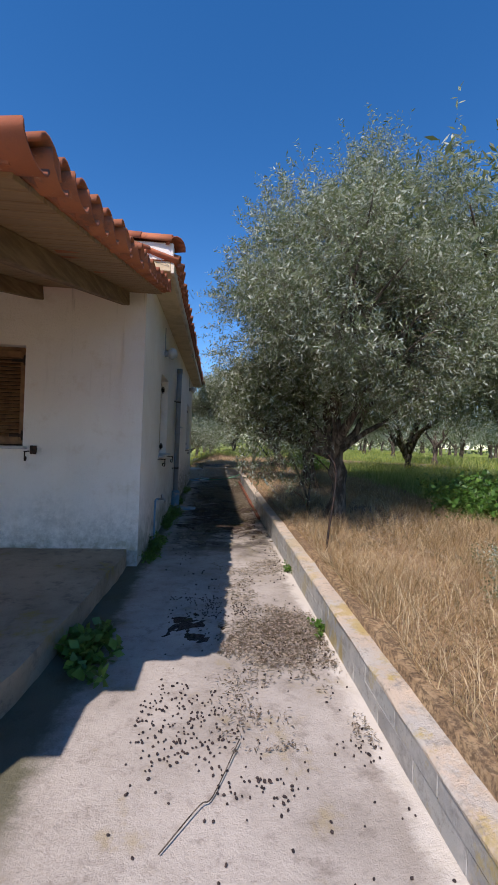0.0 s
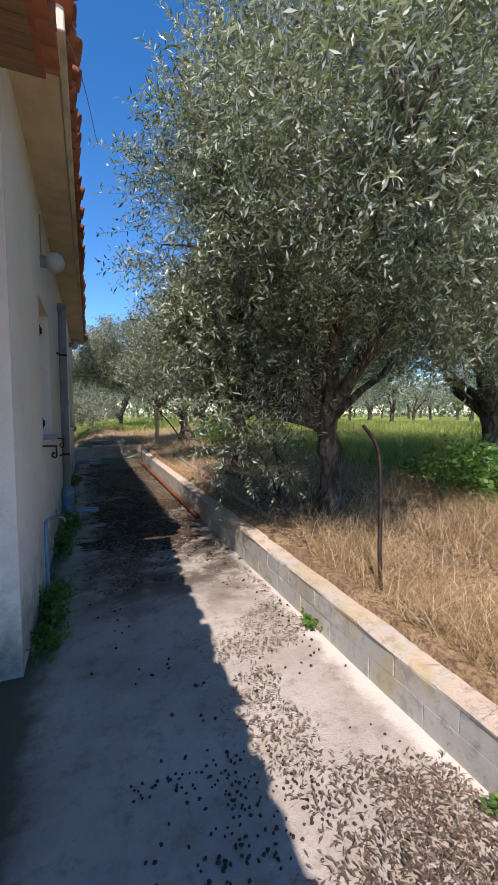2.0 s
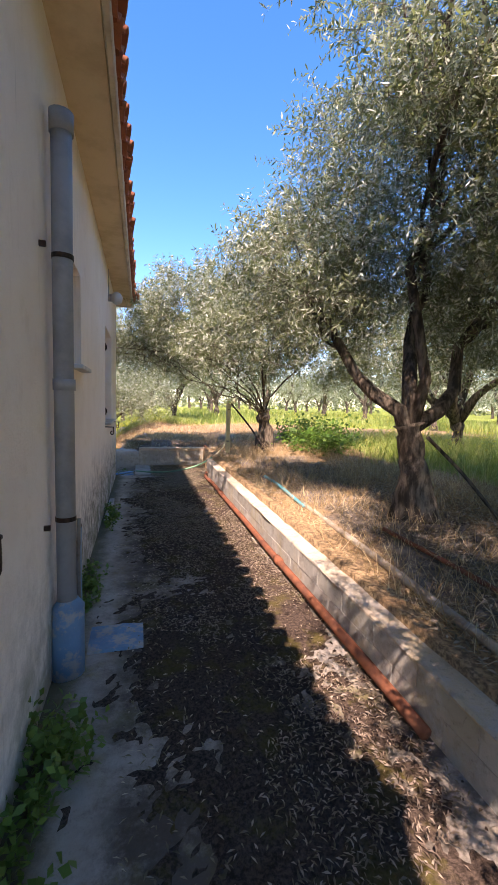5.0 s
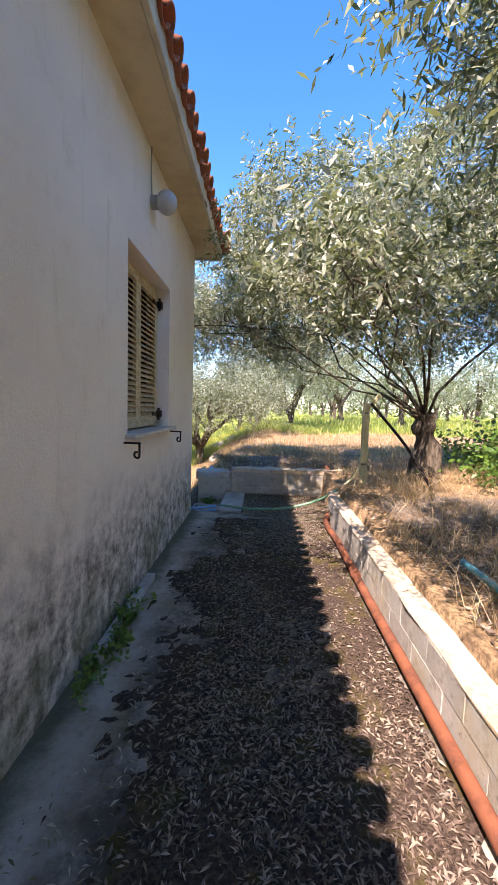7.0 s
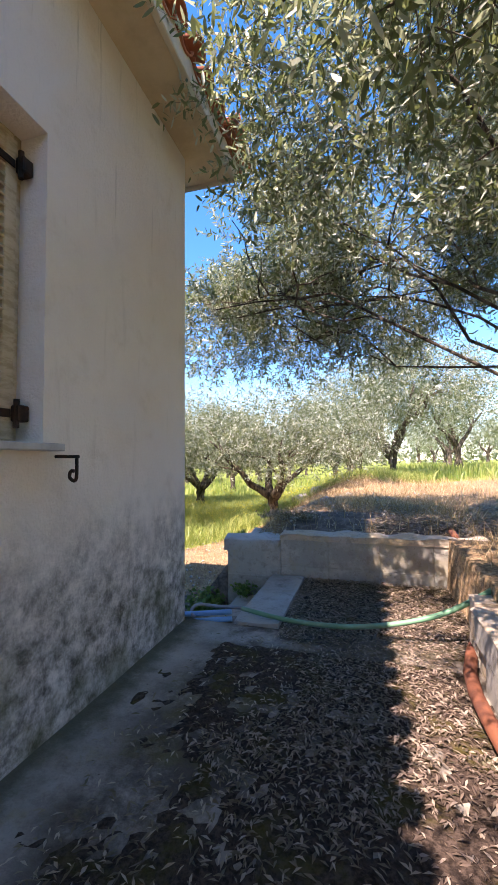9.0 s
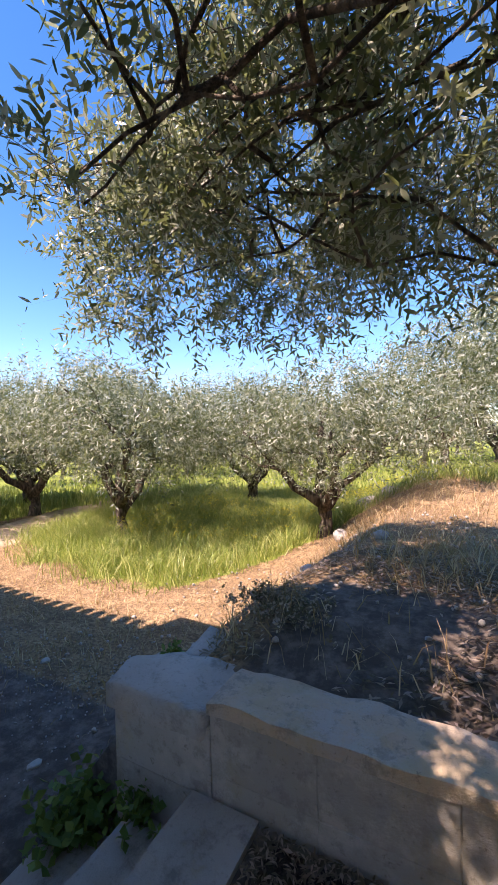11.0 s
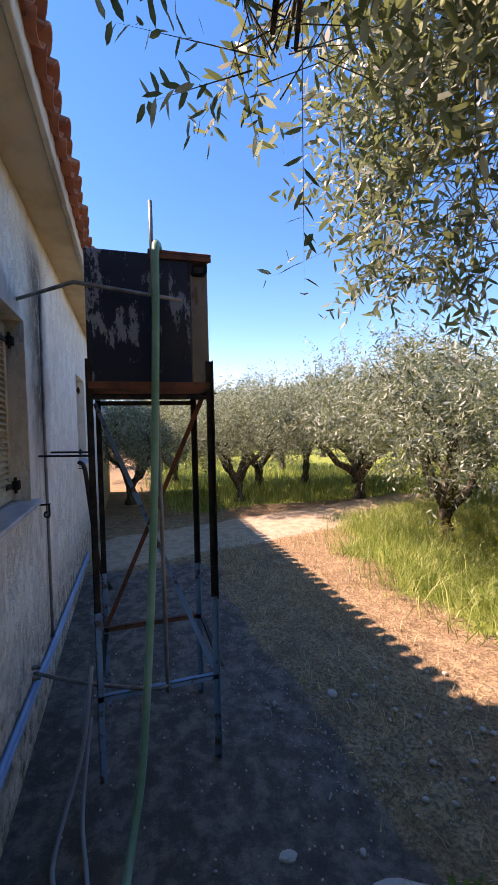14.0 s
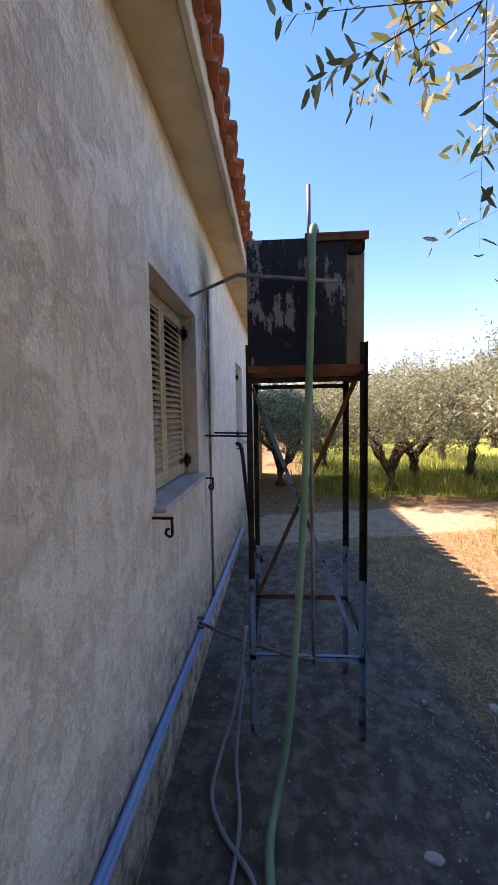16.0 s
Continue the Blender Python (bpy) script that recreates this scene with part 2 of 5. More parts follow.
def block_mat():
    k = Mat("concrete_block", 0.92, spec=0.15)
    c = k.mix(k.random(), (0.44, 0.43, 0.39), (0.36, 0.345, 0.315))
    return k.color(lichened(k, c)).bump(k.math("ADD", k.noise(22, 7, 0.75), k.noise(90, 4, 0.7)), 0.5, 0.008).m


def coping_mat():
    k = Mat("coping_concrete", 0.92, spec=0.15)
    c = k.mix(k.step(k.noise(1.6, 7, 0.7), 0.38, 0.64), (0.58, 0.47, 0.36), (0.42, 0.37, 0.30))
    return k.color(lichened(k, c)).bump(k.math("ADD", k.noise(16, 7, 0.75), k.noise(70, 4, 0.7)), 0.8, 0.014).m


COPING = coping_mat()
BLOCK = block_mat()


def tile_mat():
    k = Mat("clay_tile", 0.85, spec=0.2)
    c = k.mix(k.random(), (0.42, 0.15, 0.075), (0.33, 0.105, 0.055))
    c = k.mix(k.step(k.noise(8, 6, 0.7), 0.5, 0.7, 0, 0.7), c, (0.15, 0.08, 0.06))
    c = k.mix(k.step(k.noise(22, 5, 0.7), 0.6, 0.75, 0, 0.6), c, (0.52, 0.33, 0.22))
    return k.color(c).bump(k.noise(60, 4), 0.3, 0.004).m


TILE = tile_mat()


def leaf_mat(name, dark, mid, pale, pale_part):
    k = Mat(name, 0.42, spec=0.45)
    c = k.mix(k.island, dark, mid)
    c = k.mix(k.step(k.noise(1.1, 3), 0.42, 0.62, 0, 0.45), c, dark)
    f = k.step(k.math("FRACT", k.math("MULTIPLY", k.island, 7.31)), 1 - pale_part - 0.03, 1 - pale_part + 0.03)
    c = k.mix(f, c, pale)
    k.color(c)
    tr = k.t.nodes.new("ShaderNodeBsdfTranslucent")
    k.set(tr.inputs[0], k.mix(0.5, c, (0.32, 0.38, 0.12)))
    mx = k.t.nodes.new("ShaderNodeMixShader")
    mx.inputs[0].default_value = 0.40
    k.t.links.new(k.b.outputs[0], mx.inputs[1])
    k.t.links.new(tr.outputs[0], mx.inputs[2])
    k.t.links.new(mx.outputs[0], k.t.nodes["Material Output"].inputs[0])
    return k.m


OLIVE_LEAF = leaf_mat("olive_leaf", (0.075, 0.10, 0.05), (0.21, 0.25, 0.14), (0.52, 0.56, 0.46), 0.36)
WEED_LEAF = leaf_mat("weed_leaf", (0.05, 0.13, 0.02), (0.10, 0.22, 0.035), (0.16, 0.28, 0.05), 0.2)
GREEN_GRASS = leaf_mat("green_grass", (0.17, 0.25, 0.045), (0.32, 0.40, 0.085), (0.50, 0.52, 0.18), 0.35)
DRY_GRASS = leaf_mat("dry_grass", (0.30, 0.18, 0.09), (0.60, 0.41, 0.22), (0.76, 0.60, 0.38), 0.3)
YELLOW = leaf_mat("yellow_flower", (0.65, 0.55, 0.02), (0.75, 0.62, 0.03), (0.8, 0.7, 0.1), 0.2)
LITTER = leaf_mat("leaf_litter", (0.11, 0.076, 0.062), (0.28, 0.205, 0.17), (0.50, 0.40, 0.33), 0.3)
BARK = two_tone("olive_bark", (0.06, 0.048, 0.038), (0.22, 0.18, 0.14), 5, 0.95, bump=1.0, dist=0.03, spec=0.1, stretch=(3, 3, 0.8))
TWIG = two_tone("olive_twig", (0.11, 0.10, 0.075), (0.20, 0.18, 0.14), 14, 0.9, bump=0.3)
OLIVES = two_tone("fallen_olive", (0.02, 0.014, 0.014), (0.06, 0.04, 0.035), 30, 0.6)
WOOD_DARK = two_tone("rafter_wood", (0.14, 0.085, 0.045), (0.22, 0.14, 0.075), 4, 0.75, bump=0.4, stretch=(6, 0.7, 6))
WOOD_BOARD = two_tone("ceiling_board", (0.30, 0.19, 0.10), (0.22, 0.13, 0.065), 3, 0.7, bump=0.3, stretch=(0.6, 8, 8))
SHUTTER = two_tone("shutter_paint", (0.62, 0.51, 0.35), (0.44, 0.34, 0.21), 9, 0.75, bump=0.5, stretch=(1, 1, 3))
SHUTTER_WOOD = two_tone("shutter_wood", (0.24, 0.13, 0.06), (0.16, 0.08, 0.04), 9, 0.6, bump=0.4)
MARBLE = two_tone("sill_marble", (0.52, 0.52, 0.52), (0.38, 0.38, 0.39), 5, 0.5, bump=0.1)
IRON = two_tone("dark_iron", (0.022, 0.020, 0.020), (0.07, 0.04, 0.028), 12, 0.6, 0.6, 0.4)
RUST = two_tone("rusted_iron", (0.24, 0.085, 0.045), (0.13, 0.05, 0.032), 7, 0.85, 0.1, 0.5)
PIPE_GREY = two_tone("grey_plastic", (0.27, 0.29, 0.31), (0.20, 0.22, 0.24), 4, 0.55, bump=0.1)
GALV = two_tone("galvanised_pipe", (0.26, 0.26, 0.25), (0.17, 0.15, 0.13), 9, 0.5, 0.7, 0.2)


def chipped(name, paint, under, lo=0.5, hi=0.56, scale=9, rough=0.55, stretch=None):
    k = Mat(name, rough)
    f = k.step(k.noise(scale, 8, 0.7, stretch=stretch), lo, hi)
    c = k.mix(f, paint, under)
    c = k.mix(k.step(k.noise(2, 5), 0.45, 0.7, 0, 0.4), c, (0.05, 0.045, 0.04))
    return k.color(c).bump(f, 0.4, 0.002).m


BLUE_BOOT = chipped("blue_painted_cement", (0.12, 0.27, 0.42), (0.36, 0.37, 0.36), 0.46, 0.56)
BLUE_IRON = chipped("blue_painted_iron", (0.17, 0.32, 0.46), (0.12, 0.07, 0.05), 0.54, 0.62)
BLUE_HOSE = two_tone("blue_pipe", (0.13, 0.33, 0.58), (0.20, 0.40, 0.62), 3, 0.4, bump=0.05)
GREEN_HOSE = two_tone("green_hose", (0.11, 0.27, 0.16), (0.20, 0.36, 0.25), 2.5, 0.45, bump=0.05)
TANK = chipped("tank_paint", (0.010, 0.016, 0.036), (0.22, 0.24, 0.28), 0.54, 0.58, 5.5, 0.38, stretch=(1.6, 1.6, 0.6))
TANK_SIDE = chipped("tank_bare_side", (0.23, 0.18, 0.13), (0.13, 0.06, 0.04), 0.5, 0.6, 4, 0.7, stretch=(2, 2, 0.5))
POST = chipped("cream_painted_post", (0.62, 0.56, 0.34), (0.40, 0.33, 0.2), 0.62, 0.7)
STONE = concrete_mat("pale_stone", (0.50, 0.475, 0.43), (0.38, 0.36, 0.325), (0.18, 0.17, 0.15))


def lamp_glass():
    k = Mat("frosted_glass", 0.35, spec=0.5)
    k.color(k.mix(k.noise(3), (0.50, 0.52, 0.53), (0.42, 0.44, 0.45)))
    k.b.inputs["Transmission Weight"].default_value = 0.15
    return k.m


LAMP_GLASS = lamp_glass()


def ground_mat():
    k = Mat("field_soil", 0.97, spec=0.1)
    fine = k.noise(30, 7, 0.75)
    dry = k.mix(k.step(k.noise(6, 7, 0.7), 0.35, 0.68), (0.33, 0.215, 0.12), (0.54, 0.38, 0.215))
    dry = k.mix(k.step(fine, 0.42, 0.60, 0, 0.8), dry, (0.11, 0.075, 0.05))
    dry = k.mix(k.step(k.noise(1.1, 6, 0.7), 0.5, 0.68, 0, 0.6), dry, (0.15, 0.10, 0.07))
    green = k.mix(k.step(k.noise(2.2, 7, 0.7), 0.35, 0.65), (0.10, 0.16, 0.03), (0.21, 0.27, 0.06))
    bare = k.mix(k.step(k.noise(5, 7, 0.7), 0.4, 0.66), (0.50, 0.40, 0.29), (0.36, 0.27, 0.18))
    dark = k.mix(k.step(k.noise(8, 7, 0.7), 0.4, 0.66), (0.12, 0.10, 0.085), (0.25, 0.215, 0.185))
    wob = k.math("MULTIPLY", k.math("SUBTRACT", k.noise(1.6, 7, 0.7), 0.5), 0.9)
    edge = lambda n: k.step(k.math("ADD", k.attr(n), wob), 0.4, 0.6)
    green = k.mix(0.3, green, (0.40, 0.42, 0.10))
    c = k.mix(edge("green"), dry, green)
    c = k.mix(edge("bare"), c, bare)
    # dark soil tone; under the olives it paints the crowns' shade into the ground
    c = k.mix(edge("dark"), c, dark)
    return k.color(c).bump(k.math("ADD", fine, k.noise(9, 6, 0.7)), 0.8, 0.03).m


def mulch_mat():
    k = Mat("leaf_mould", 0.97, spec=0.05)
    c = k.mix(k.step(k.noise(60, 5, 0.7), 0.35, 0.65), (0.03, 0.022, 0.018), (0.10, 0.072, 0.058))
    c = k.mix(k.step(k.noise(3.2, 6, 0.7), 0.50, 0.64, 0, 0.55), c, (0.10, 0.085, 0.018))
    return k.color(c).bump(k.noise(80, 4, 0.7), 0.8, 0.01).m


MULCH = mulch_mat()
GROUND = ground_mat()
SEA = two_tone("sea_water", (0.03, 0.10, 0.22), (0.035, 0.12, 0.25), 0.02, 0.25, bump=0.2, dist=0.3, spec=0.5)


# ---- ground ----
def smooth(a, b, v):
    t = min(1.0, max(0.0, (v - a) / (b - a)))
    return t * t * (3 - 2 * t)


def wall_x(y):
    """The alley face of the low block wall."""
    return 1.83 if y < 7 else 1.83 + (min(y, 16.2) - 7) * 0.004


def terrain(x, y):
    wob = 0.07 * noise.noise(Vector((x * 0.45, y * 0.45, 3.0))) + 0.03 * noise.noise(Vector((x * 1.7, y * 1.7, 9.0)))
    high = 0.30 + 0.009 * max(-5.0, min(y, 22)) + 0.14 * smooth(2.2, 5.0, x) + 0.25 * smooth(24, 60, x)
    if y > 15.98:
        k = smooth(-0.9 - 0.08 * (y - 17), 0.35 + 0.15 * (y - 17), x)
        high = high * smooth(15.9, 17.0, y) + 0.30 * (1 - smooth(15.9, 17.0, y))
        hump = 0.25 * math.exp(-((x + 0.2) ** 2 + (y - 24.0) ** 2 * 0.4) / 3.0)
        base = -0.58 - 0.012 * max(0, -x - 6)
        near = smooth(16.0, 16.6, y)
        return base * (1 - k) + high * k + wob * (0.5 + 0.5 * near) + hump
    if x > wall_x(y) + 0.1:
        return high + wob * smooth(0.1, 0.5, x - wall_x(y))
    if x < -0.45 and y > 14.4:
        return -0.58 + 0.25 * wob - 0.012 * max(0, -x - 6)
    return -0.75


def green_at(x, y):
    """Where spring grass grows, against dry cut straw."""
    g = smooth(4.6, 6.0, x + 0.5 * noise.noise(Vector((0.0, y * 0.5, 1.0)))) * (1.0 if y < 17 else smooth(24.5, 22.5, 0) + 0.0)
    if y > 16.1:
        edge = 18.9 + 0.5 * noise.noise(Vector((x * 0.6, 0.0, 2.0))) + 0.5 * noise.noise(Vector((x * 1.9, y * 1.5, 6.0))) + 5.2 * smooth(-2.6, 0.0, x) + 0.9 * smooth(-4.0, -7.5, x)
        g = max(smooth(edge - 0.6, edge + 0.8, y) * smooth(-8.2, -7.0, x + 0.25 * (y - 20)), smooth(24.6, 25.4, y + 0.3 * x))
        g = max(g, smooth(4.6, 6.0, x) * smooth(-0.5, 0.5, 5.5 - abs(y - 12)))
    if x < -8.0:
        g = max(g * 0.6, smooth(-9.5, -11.0, x) * smooth(15.5, 17.5, y))
    return g


def bare_at(x, y):
    """The pale earth track behind the house."""
    return smooth(1.5, 0.7, abs(x + 7.7 + 0.25 * (y - 17.5))) * smooth(14.0, 15.2, y) * smooth(30, 26, y) * 0.9 if y > 14 else 0.0


def dark_at(x, y):
    """Damp dark soil along the back wall, dark shaded litter on the bank, crown shade painted under the olives."""
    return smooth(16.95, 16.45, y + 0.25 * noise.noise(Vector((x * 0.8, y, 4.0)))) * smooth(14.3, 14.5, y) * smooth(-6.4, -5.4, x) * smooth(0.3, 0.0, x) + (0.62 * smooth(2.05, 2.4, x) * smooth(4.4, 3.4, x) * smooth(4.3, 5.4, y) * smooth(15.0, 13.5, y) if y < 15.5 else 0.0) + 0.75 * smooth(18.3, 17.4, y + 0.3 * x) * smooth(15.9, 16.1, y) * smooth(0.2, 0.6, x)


def lines(lo, hi, fine_lo, fine_hi, step, grow=1.28):
    out, s, v = [], step, fine_lo
    while v > lo:
        s *= grow
        v -= s
        out.append(max(v, lo))
    out = out[::-1]
    v = fine_lo
    while v < fine_hi:
        out.append(v)
        v += step
    s = step
    while v < hi:
        out.append(v)
        s *= grow
        v += s
    return out + [hi]


def build_ground():
    us = sorted(set(lines(-130, 420, -13, 13, 0.3) + [1.9, 1.97, -0.48, -0.42]))
    vs = sorted(set(lines(-120, 500, -1, 27, 0.3) + [15.96, 16.00, 14.35, 14.45]))
    verts, info = [], []
    for y in vs:
        for u in us:
            x = u + (wall_x(y) - 1.83) * smooth(0.5, 1.5, u) * smooth(8, 4, u)
            z = terrain(x, y) - 6.0 * smooth(-75, -130, x)
            verts.append((x, y, z))
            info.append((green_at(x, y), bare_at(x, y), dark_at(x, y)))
    n = len(us)
    faces = [(j * n + i, j * n + i + 1, (j + 1) * n + i + 1, (j + 1) * n + i) for j in range(len(vs) - 1) for i in range(n - 1)]
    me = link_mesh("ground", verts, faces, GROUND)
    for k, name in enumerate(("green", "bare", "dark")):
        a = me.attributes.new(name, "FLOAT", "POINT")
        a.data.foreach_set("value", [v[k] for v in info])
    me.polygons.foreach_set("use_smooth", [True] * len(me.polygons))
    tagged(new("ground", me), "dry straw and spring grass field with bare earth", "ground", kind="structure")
    bm = bmesh.new()
    bmesh.ops.create_grid(bm, x_segments=2, y_segments=2, size=1, matrix=Matrix.Translation((-2100, 300, -16)) @ Matrix.Diagonal((2000, 2600, 1, 1)))
    tagged(part("water", bm, SEA), "calm blue sea on the horizon", "sea", kind="structure")


build_ground()


# ---- concrete alley, steps, porch ----
def slab_edge(bm, x0, x1, y0, y1, z0, z1, step=0.25, amount=0.02, size=2.0):
    """A cast slab whose top is cut into a grid and made uneven."""
    nx, ny = max(2, int((x1 - x0) / step)), max(2, int((y1 - y0) / step))
    top = [[bm.verts.new((x0 + (x1 - x0) * i / nx, y0 + (y1 - y0) * j / ny, z1)) for i in range(nx + 1)] for j in range(ny + 1)]
    for r in top:
        for v in r:
            v.co.z += amount * noise.noise(v.co * size) + 0.4 * amount * noise.noise(v.co * size * 3.3)
    for j in range(ny):
        for i in range(nx):
            bm.faces.new((top[j][i], top[j][i + 1], top[j + 1][i + 1], top[j + 1][i]))
    rim = [top[0][i] for i in range(nx + 1)] + [top[j][nx] for j in range(1, ny + 1)] + [top[ny][i] for i in range(nx - 1, -1, -1)] + [top[j][0] for j in range(ny - 1, 0, -1)]
    low = [bm.verts.new((v.co.x, v.co.y, z0)) for v in rim]
    for i in range(len(rim)):
        k = (i + 1) % len(rim)
        bm.faces.new((rim[i], low[i], low[k], rim[k]))
    return bm


def build_alley():
    bm = slab_edge(bmesh.new(), -0.3, 2.3, -8, 15.91, -0.7, 0.0, 0.2, 0.006, 1.2)
    for v in bm.verts:
        if v.co.x > 1.5:
            v.co.x = v.co.x + (wall_x(v.co.y) + 0.1 - 2.3) * (v.co.x - 1.5) / 0.8
        if v.co.y > 14.75 and v.co.x < 0.7:
            v.co.x += (0.68 - v.co.x) * smooth(0.7, 0.2, v.co.x) if v.co.x < 0.7 else 0
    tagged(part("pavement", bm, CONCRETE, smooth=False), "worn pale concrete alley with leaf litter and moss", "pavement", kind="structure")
    # kerb and two steps down to the back of the house
    for k, (x0, x1, z) in enumerate(((0.38, 0.70, 0.03), (0.02, 0.372, -0.2), (-0.4, 0.012, -0.40))):
        bm = slab_edge(bmesh.new(), x0, x1, 14.3 if k else 14.685, 15.90, -0.75, z, 0.12, 0.02, 3.0)
        tagged(part("step", bm, STEP_CONC), "rough grey concrete step with worn edge", "step", "steps behind the house", "structure")
    bm = slab_edge(bmesh.new(), -7.0, -0.12, -4, 4.62, -0.5, 0.2, 0.2, 0.015, 1.6)
    for v in bm.verts:
        if v.co.x > -0.2:
            v.co.x += 0.06 * noise.noise(v.co * 2.5) - 0.10 * smooth(4.4, 1.5, v.co.y)
    tagged(part("porch_floor", bm, PORCH), "stained concrete porch floor with broken edge", "porch floor", kind="structure")


build_alley()


# ---- house ----
Z0, ZW = -0.8, 3.5
YF, YB, XL = 4.55, 14.67, -15.2
house = thing("house", (-5.5, 9.6, -0.8), "single-storey white rendered house with clay tile roof", "house", kind="structure")


def wall_with_holes(u0, u1, z0, z1, holes, frame_m, thick, mat, name):
    """A wall in its own plane (u along, depth behind the face), open where holes (u0, u1, z0, z1) are."""
    bm = bmesh.new()
    us = sorted({u0, u1, *(h[0] for h in holes), *(h[1] for h in holes)})
    for a, b in zip(us, us[1:]):
        cuts = sorted([(h[2], h[3]) for h in holes if h[0] <= a + 1e-6 and h[1] >= b - 1e-6])
        z = z0
        for lo, hi in cuts + [(z1, z1)]:
            if lo > z:
                box(bm, (a, -thick, z), (b, 0, lo), m=frame_m)
            z = hi
    bmesh.ops.remove_doubles(bm, verts=bm.verts, dist=1e-5)
    return part(name, bm, mat, house)


SIDE = Matrix(((0, 1, 0, 0), (-1, 0, 0, 0), (0, 0, 1, 0), (0, 0, 0, 1)))  # u = -y, outward = +x
BACK = Matrix.Translation((0, YB, 0))
FRONT = Matrix(((-1, 0, 0, 0), (0, -1, 0, YF), (0, 0, 1, 0), (0, 0, 0, 1)))
W1, WS, W2 = (-7.06, -6.08, 1.26, 2.56), (-9.60, -9.20, 1.82, 2.56), (-13.28, -12.03, 1.24, 2.60)
B1, B2 = (-2.62, -1.38, 1.18, 2.55), (-6.9, -5.75, 1.18, 2.55)
F1 = (1.36, 2.5, 1.38, 2.56)
wall_with_holes(-YB + 0.003, -YF, Z0, ZW, [W1, WS, W2], SIDE, 0.25, PLASTER_SIDE, "wall_east")
wall_with_holes(XL, -0.003, Z0, ZW, [B1, B2], BACK, 0.25, PLASTER_BACK, "wall_north")
wall_with_holes(0.252, -XL, Z0, ZW, [F1], FRONT, 0.25, PLASTER_FRONT, "wall_south")
bm = bmesh.new()
box(bm, (XL, YF + 0.26, Z0), (XL + 0.25, YB - 0.26, ZW))
part("wall_west", bm, PLASTER_SIDE, house)
bm = bmesh.new()
box(bm, (-0.252, YF, Z0), (0, YF + 0.02, ZW))
part("wall_corner", bm, PLASTER_FRONT, house).location = (0.001, -0.019, 0)
# eaves: a cast slab with a thin fascia lip, round the sides and back
EX, EY = 0.32, 15.0
bm = bmesh.new()
box(bm, (XL - 0.34, YF - 0.1, ZW), (EX - 0.04, EY - 0.04, ZW + 0.10), 0.008)
part("ceiling_slab", bm, SOFFIT, house, "ochre-stained concrete eave soffit")
bm = bmesh.new()
box(bm, (EX - 0.04, YF - 0.1, ZW - 0.02), (EX, EY, ZW + 0.13), 0.006)
part("fascia", bm, FASCIA, house, "weathered cream fascia")
bm = bmesh.new()
box(bm, (XL - 0.34, EY - 0.04, ZW - 0.02), (EX - 0.042, EY, ZW + 0.13), 0.006)
part("fascia", bm, FASCIA, house, "weathered cream fascia")


def roof_plane():
    """Hipped roof body under the tiles."""
    e, s = ZW + 0.12, 0.30
    x0, x1, y0, y1 = XL - 0.38, EX + 0.02, YF - 0.12, EY + 0.02
    rise = (y1 - y0) / 2 * s
    ym = (y0 + y1) / 2
    a = (y1 - y0) / 2
    vs = [(x0, y0, e), (x1, y0, e), (x1, y1, e), (x0, y1, e), (x0 + a, ym, e + rise), (x1 - a, ym, e + rise)]
    bm = bmesh.new()
    v = [bm.verts.new(p) for p in vs]
    for f in ((0, 1, 5, 4), (1, 2, 5), (2, 3, 4, 5), (3, 0, 4), (3, 2, 1, 0)):
        bm.faces.new([v[i] for i in f])
    return part("roof", bm, TILE, house)


roof = roof_plane()


def tile_mesh(name, length, r0, r1, thick=0.013, seg=7, cover=True):
    """One half-round clay tile along x, convex up (cover) or down (pan)."""
    vs, fs = [], []
    for x, r in ((0, r0), (length, r1)):
        for rr in (r, r - thick):
            for k in range(seg + 1):
                a = math.pi * k / seg
                z = math.sin(a) * rr
                vs.append((x, math.cos(a) * rr, z if cover else -z * 0.75))
    n = seg + 1
    for k in range(seg):
        fs += [(k, k + 1, 2 * n + k + 1, 2 * n + k), (n + k + 1, n + k, 3 * n + k, 3 * n + k + 1), (k + 1, k, n + k, n + k + 1), (2 * n + k, 2 * n + k + 1, 3 * n + k + 1, 3 * n + k)]
    fs += [(0, 2 * n, 3 * n, n), (seg, n + seg, 3 * n + seg, 2 * n + seg)]
    me = link_mesh(name, vs, fs, TILE)
    me.polygons.foreach_set("use_smooth", [True] * len(me.polygons))
    return me


COVER, PAN = tile_mesh("cover_tile", 0.44, 0.085, 0.07), tile_mesh("pan_tile", 0.44, 0.095, 0.08, cover=False)
CAP = tile_mesh("ridge_tile", 0.42, 0.13, 0.11)
rng = random.Random(4)


def eave_row(p0, p1, inward, slope, rows, parent, pitch=0.215):
    """Rows of cover and pan tiles along an eave from p0 to p1, running up inward."""
    p0, p1 = Vector(p0), Vector(p1)
    n = int((p1 - p0).length / pitch)
    along = (p1 - p0).normalized()
    ax = Vector((inward[0], inward[1], slope)).normalized()
    up = ax.cross(along).normalized()
    if up.z < 0:
        up = -up
    side = up.cross(ax)
    rot = Matrix((ax, side, up)).transposed().to_4x4()
    for i in range(n):
        for r in range(rows):
            for me, off, lift in ((PAN, 0.0, 0.06), (COVER, pitch / 2, 0.08)):
                o = p0 + along * (i * pitch + off + rng.uniform(-0.008, 0.008)) + ax * (r * 0.36 + rng.uniform(-0.025, 0.015)) + up * (lift + 0.012 * r + rng.uniform(-0.006, 0.006))
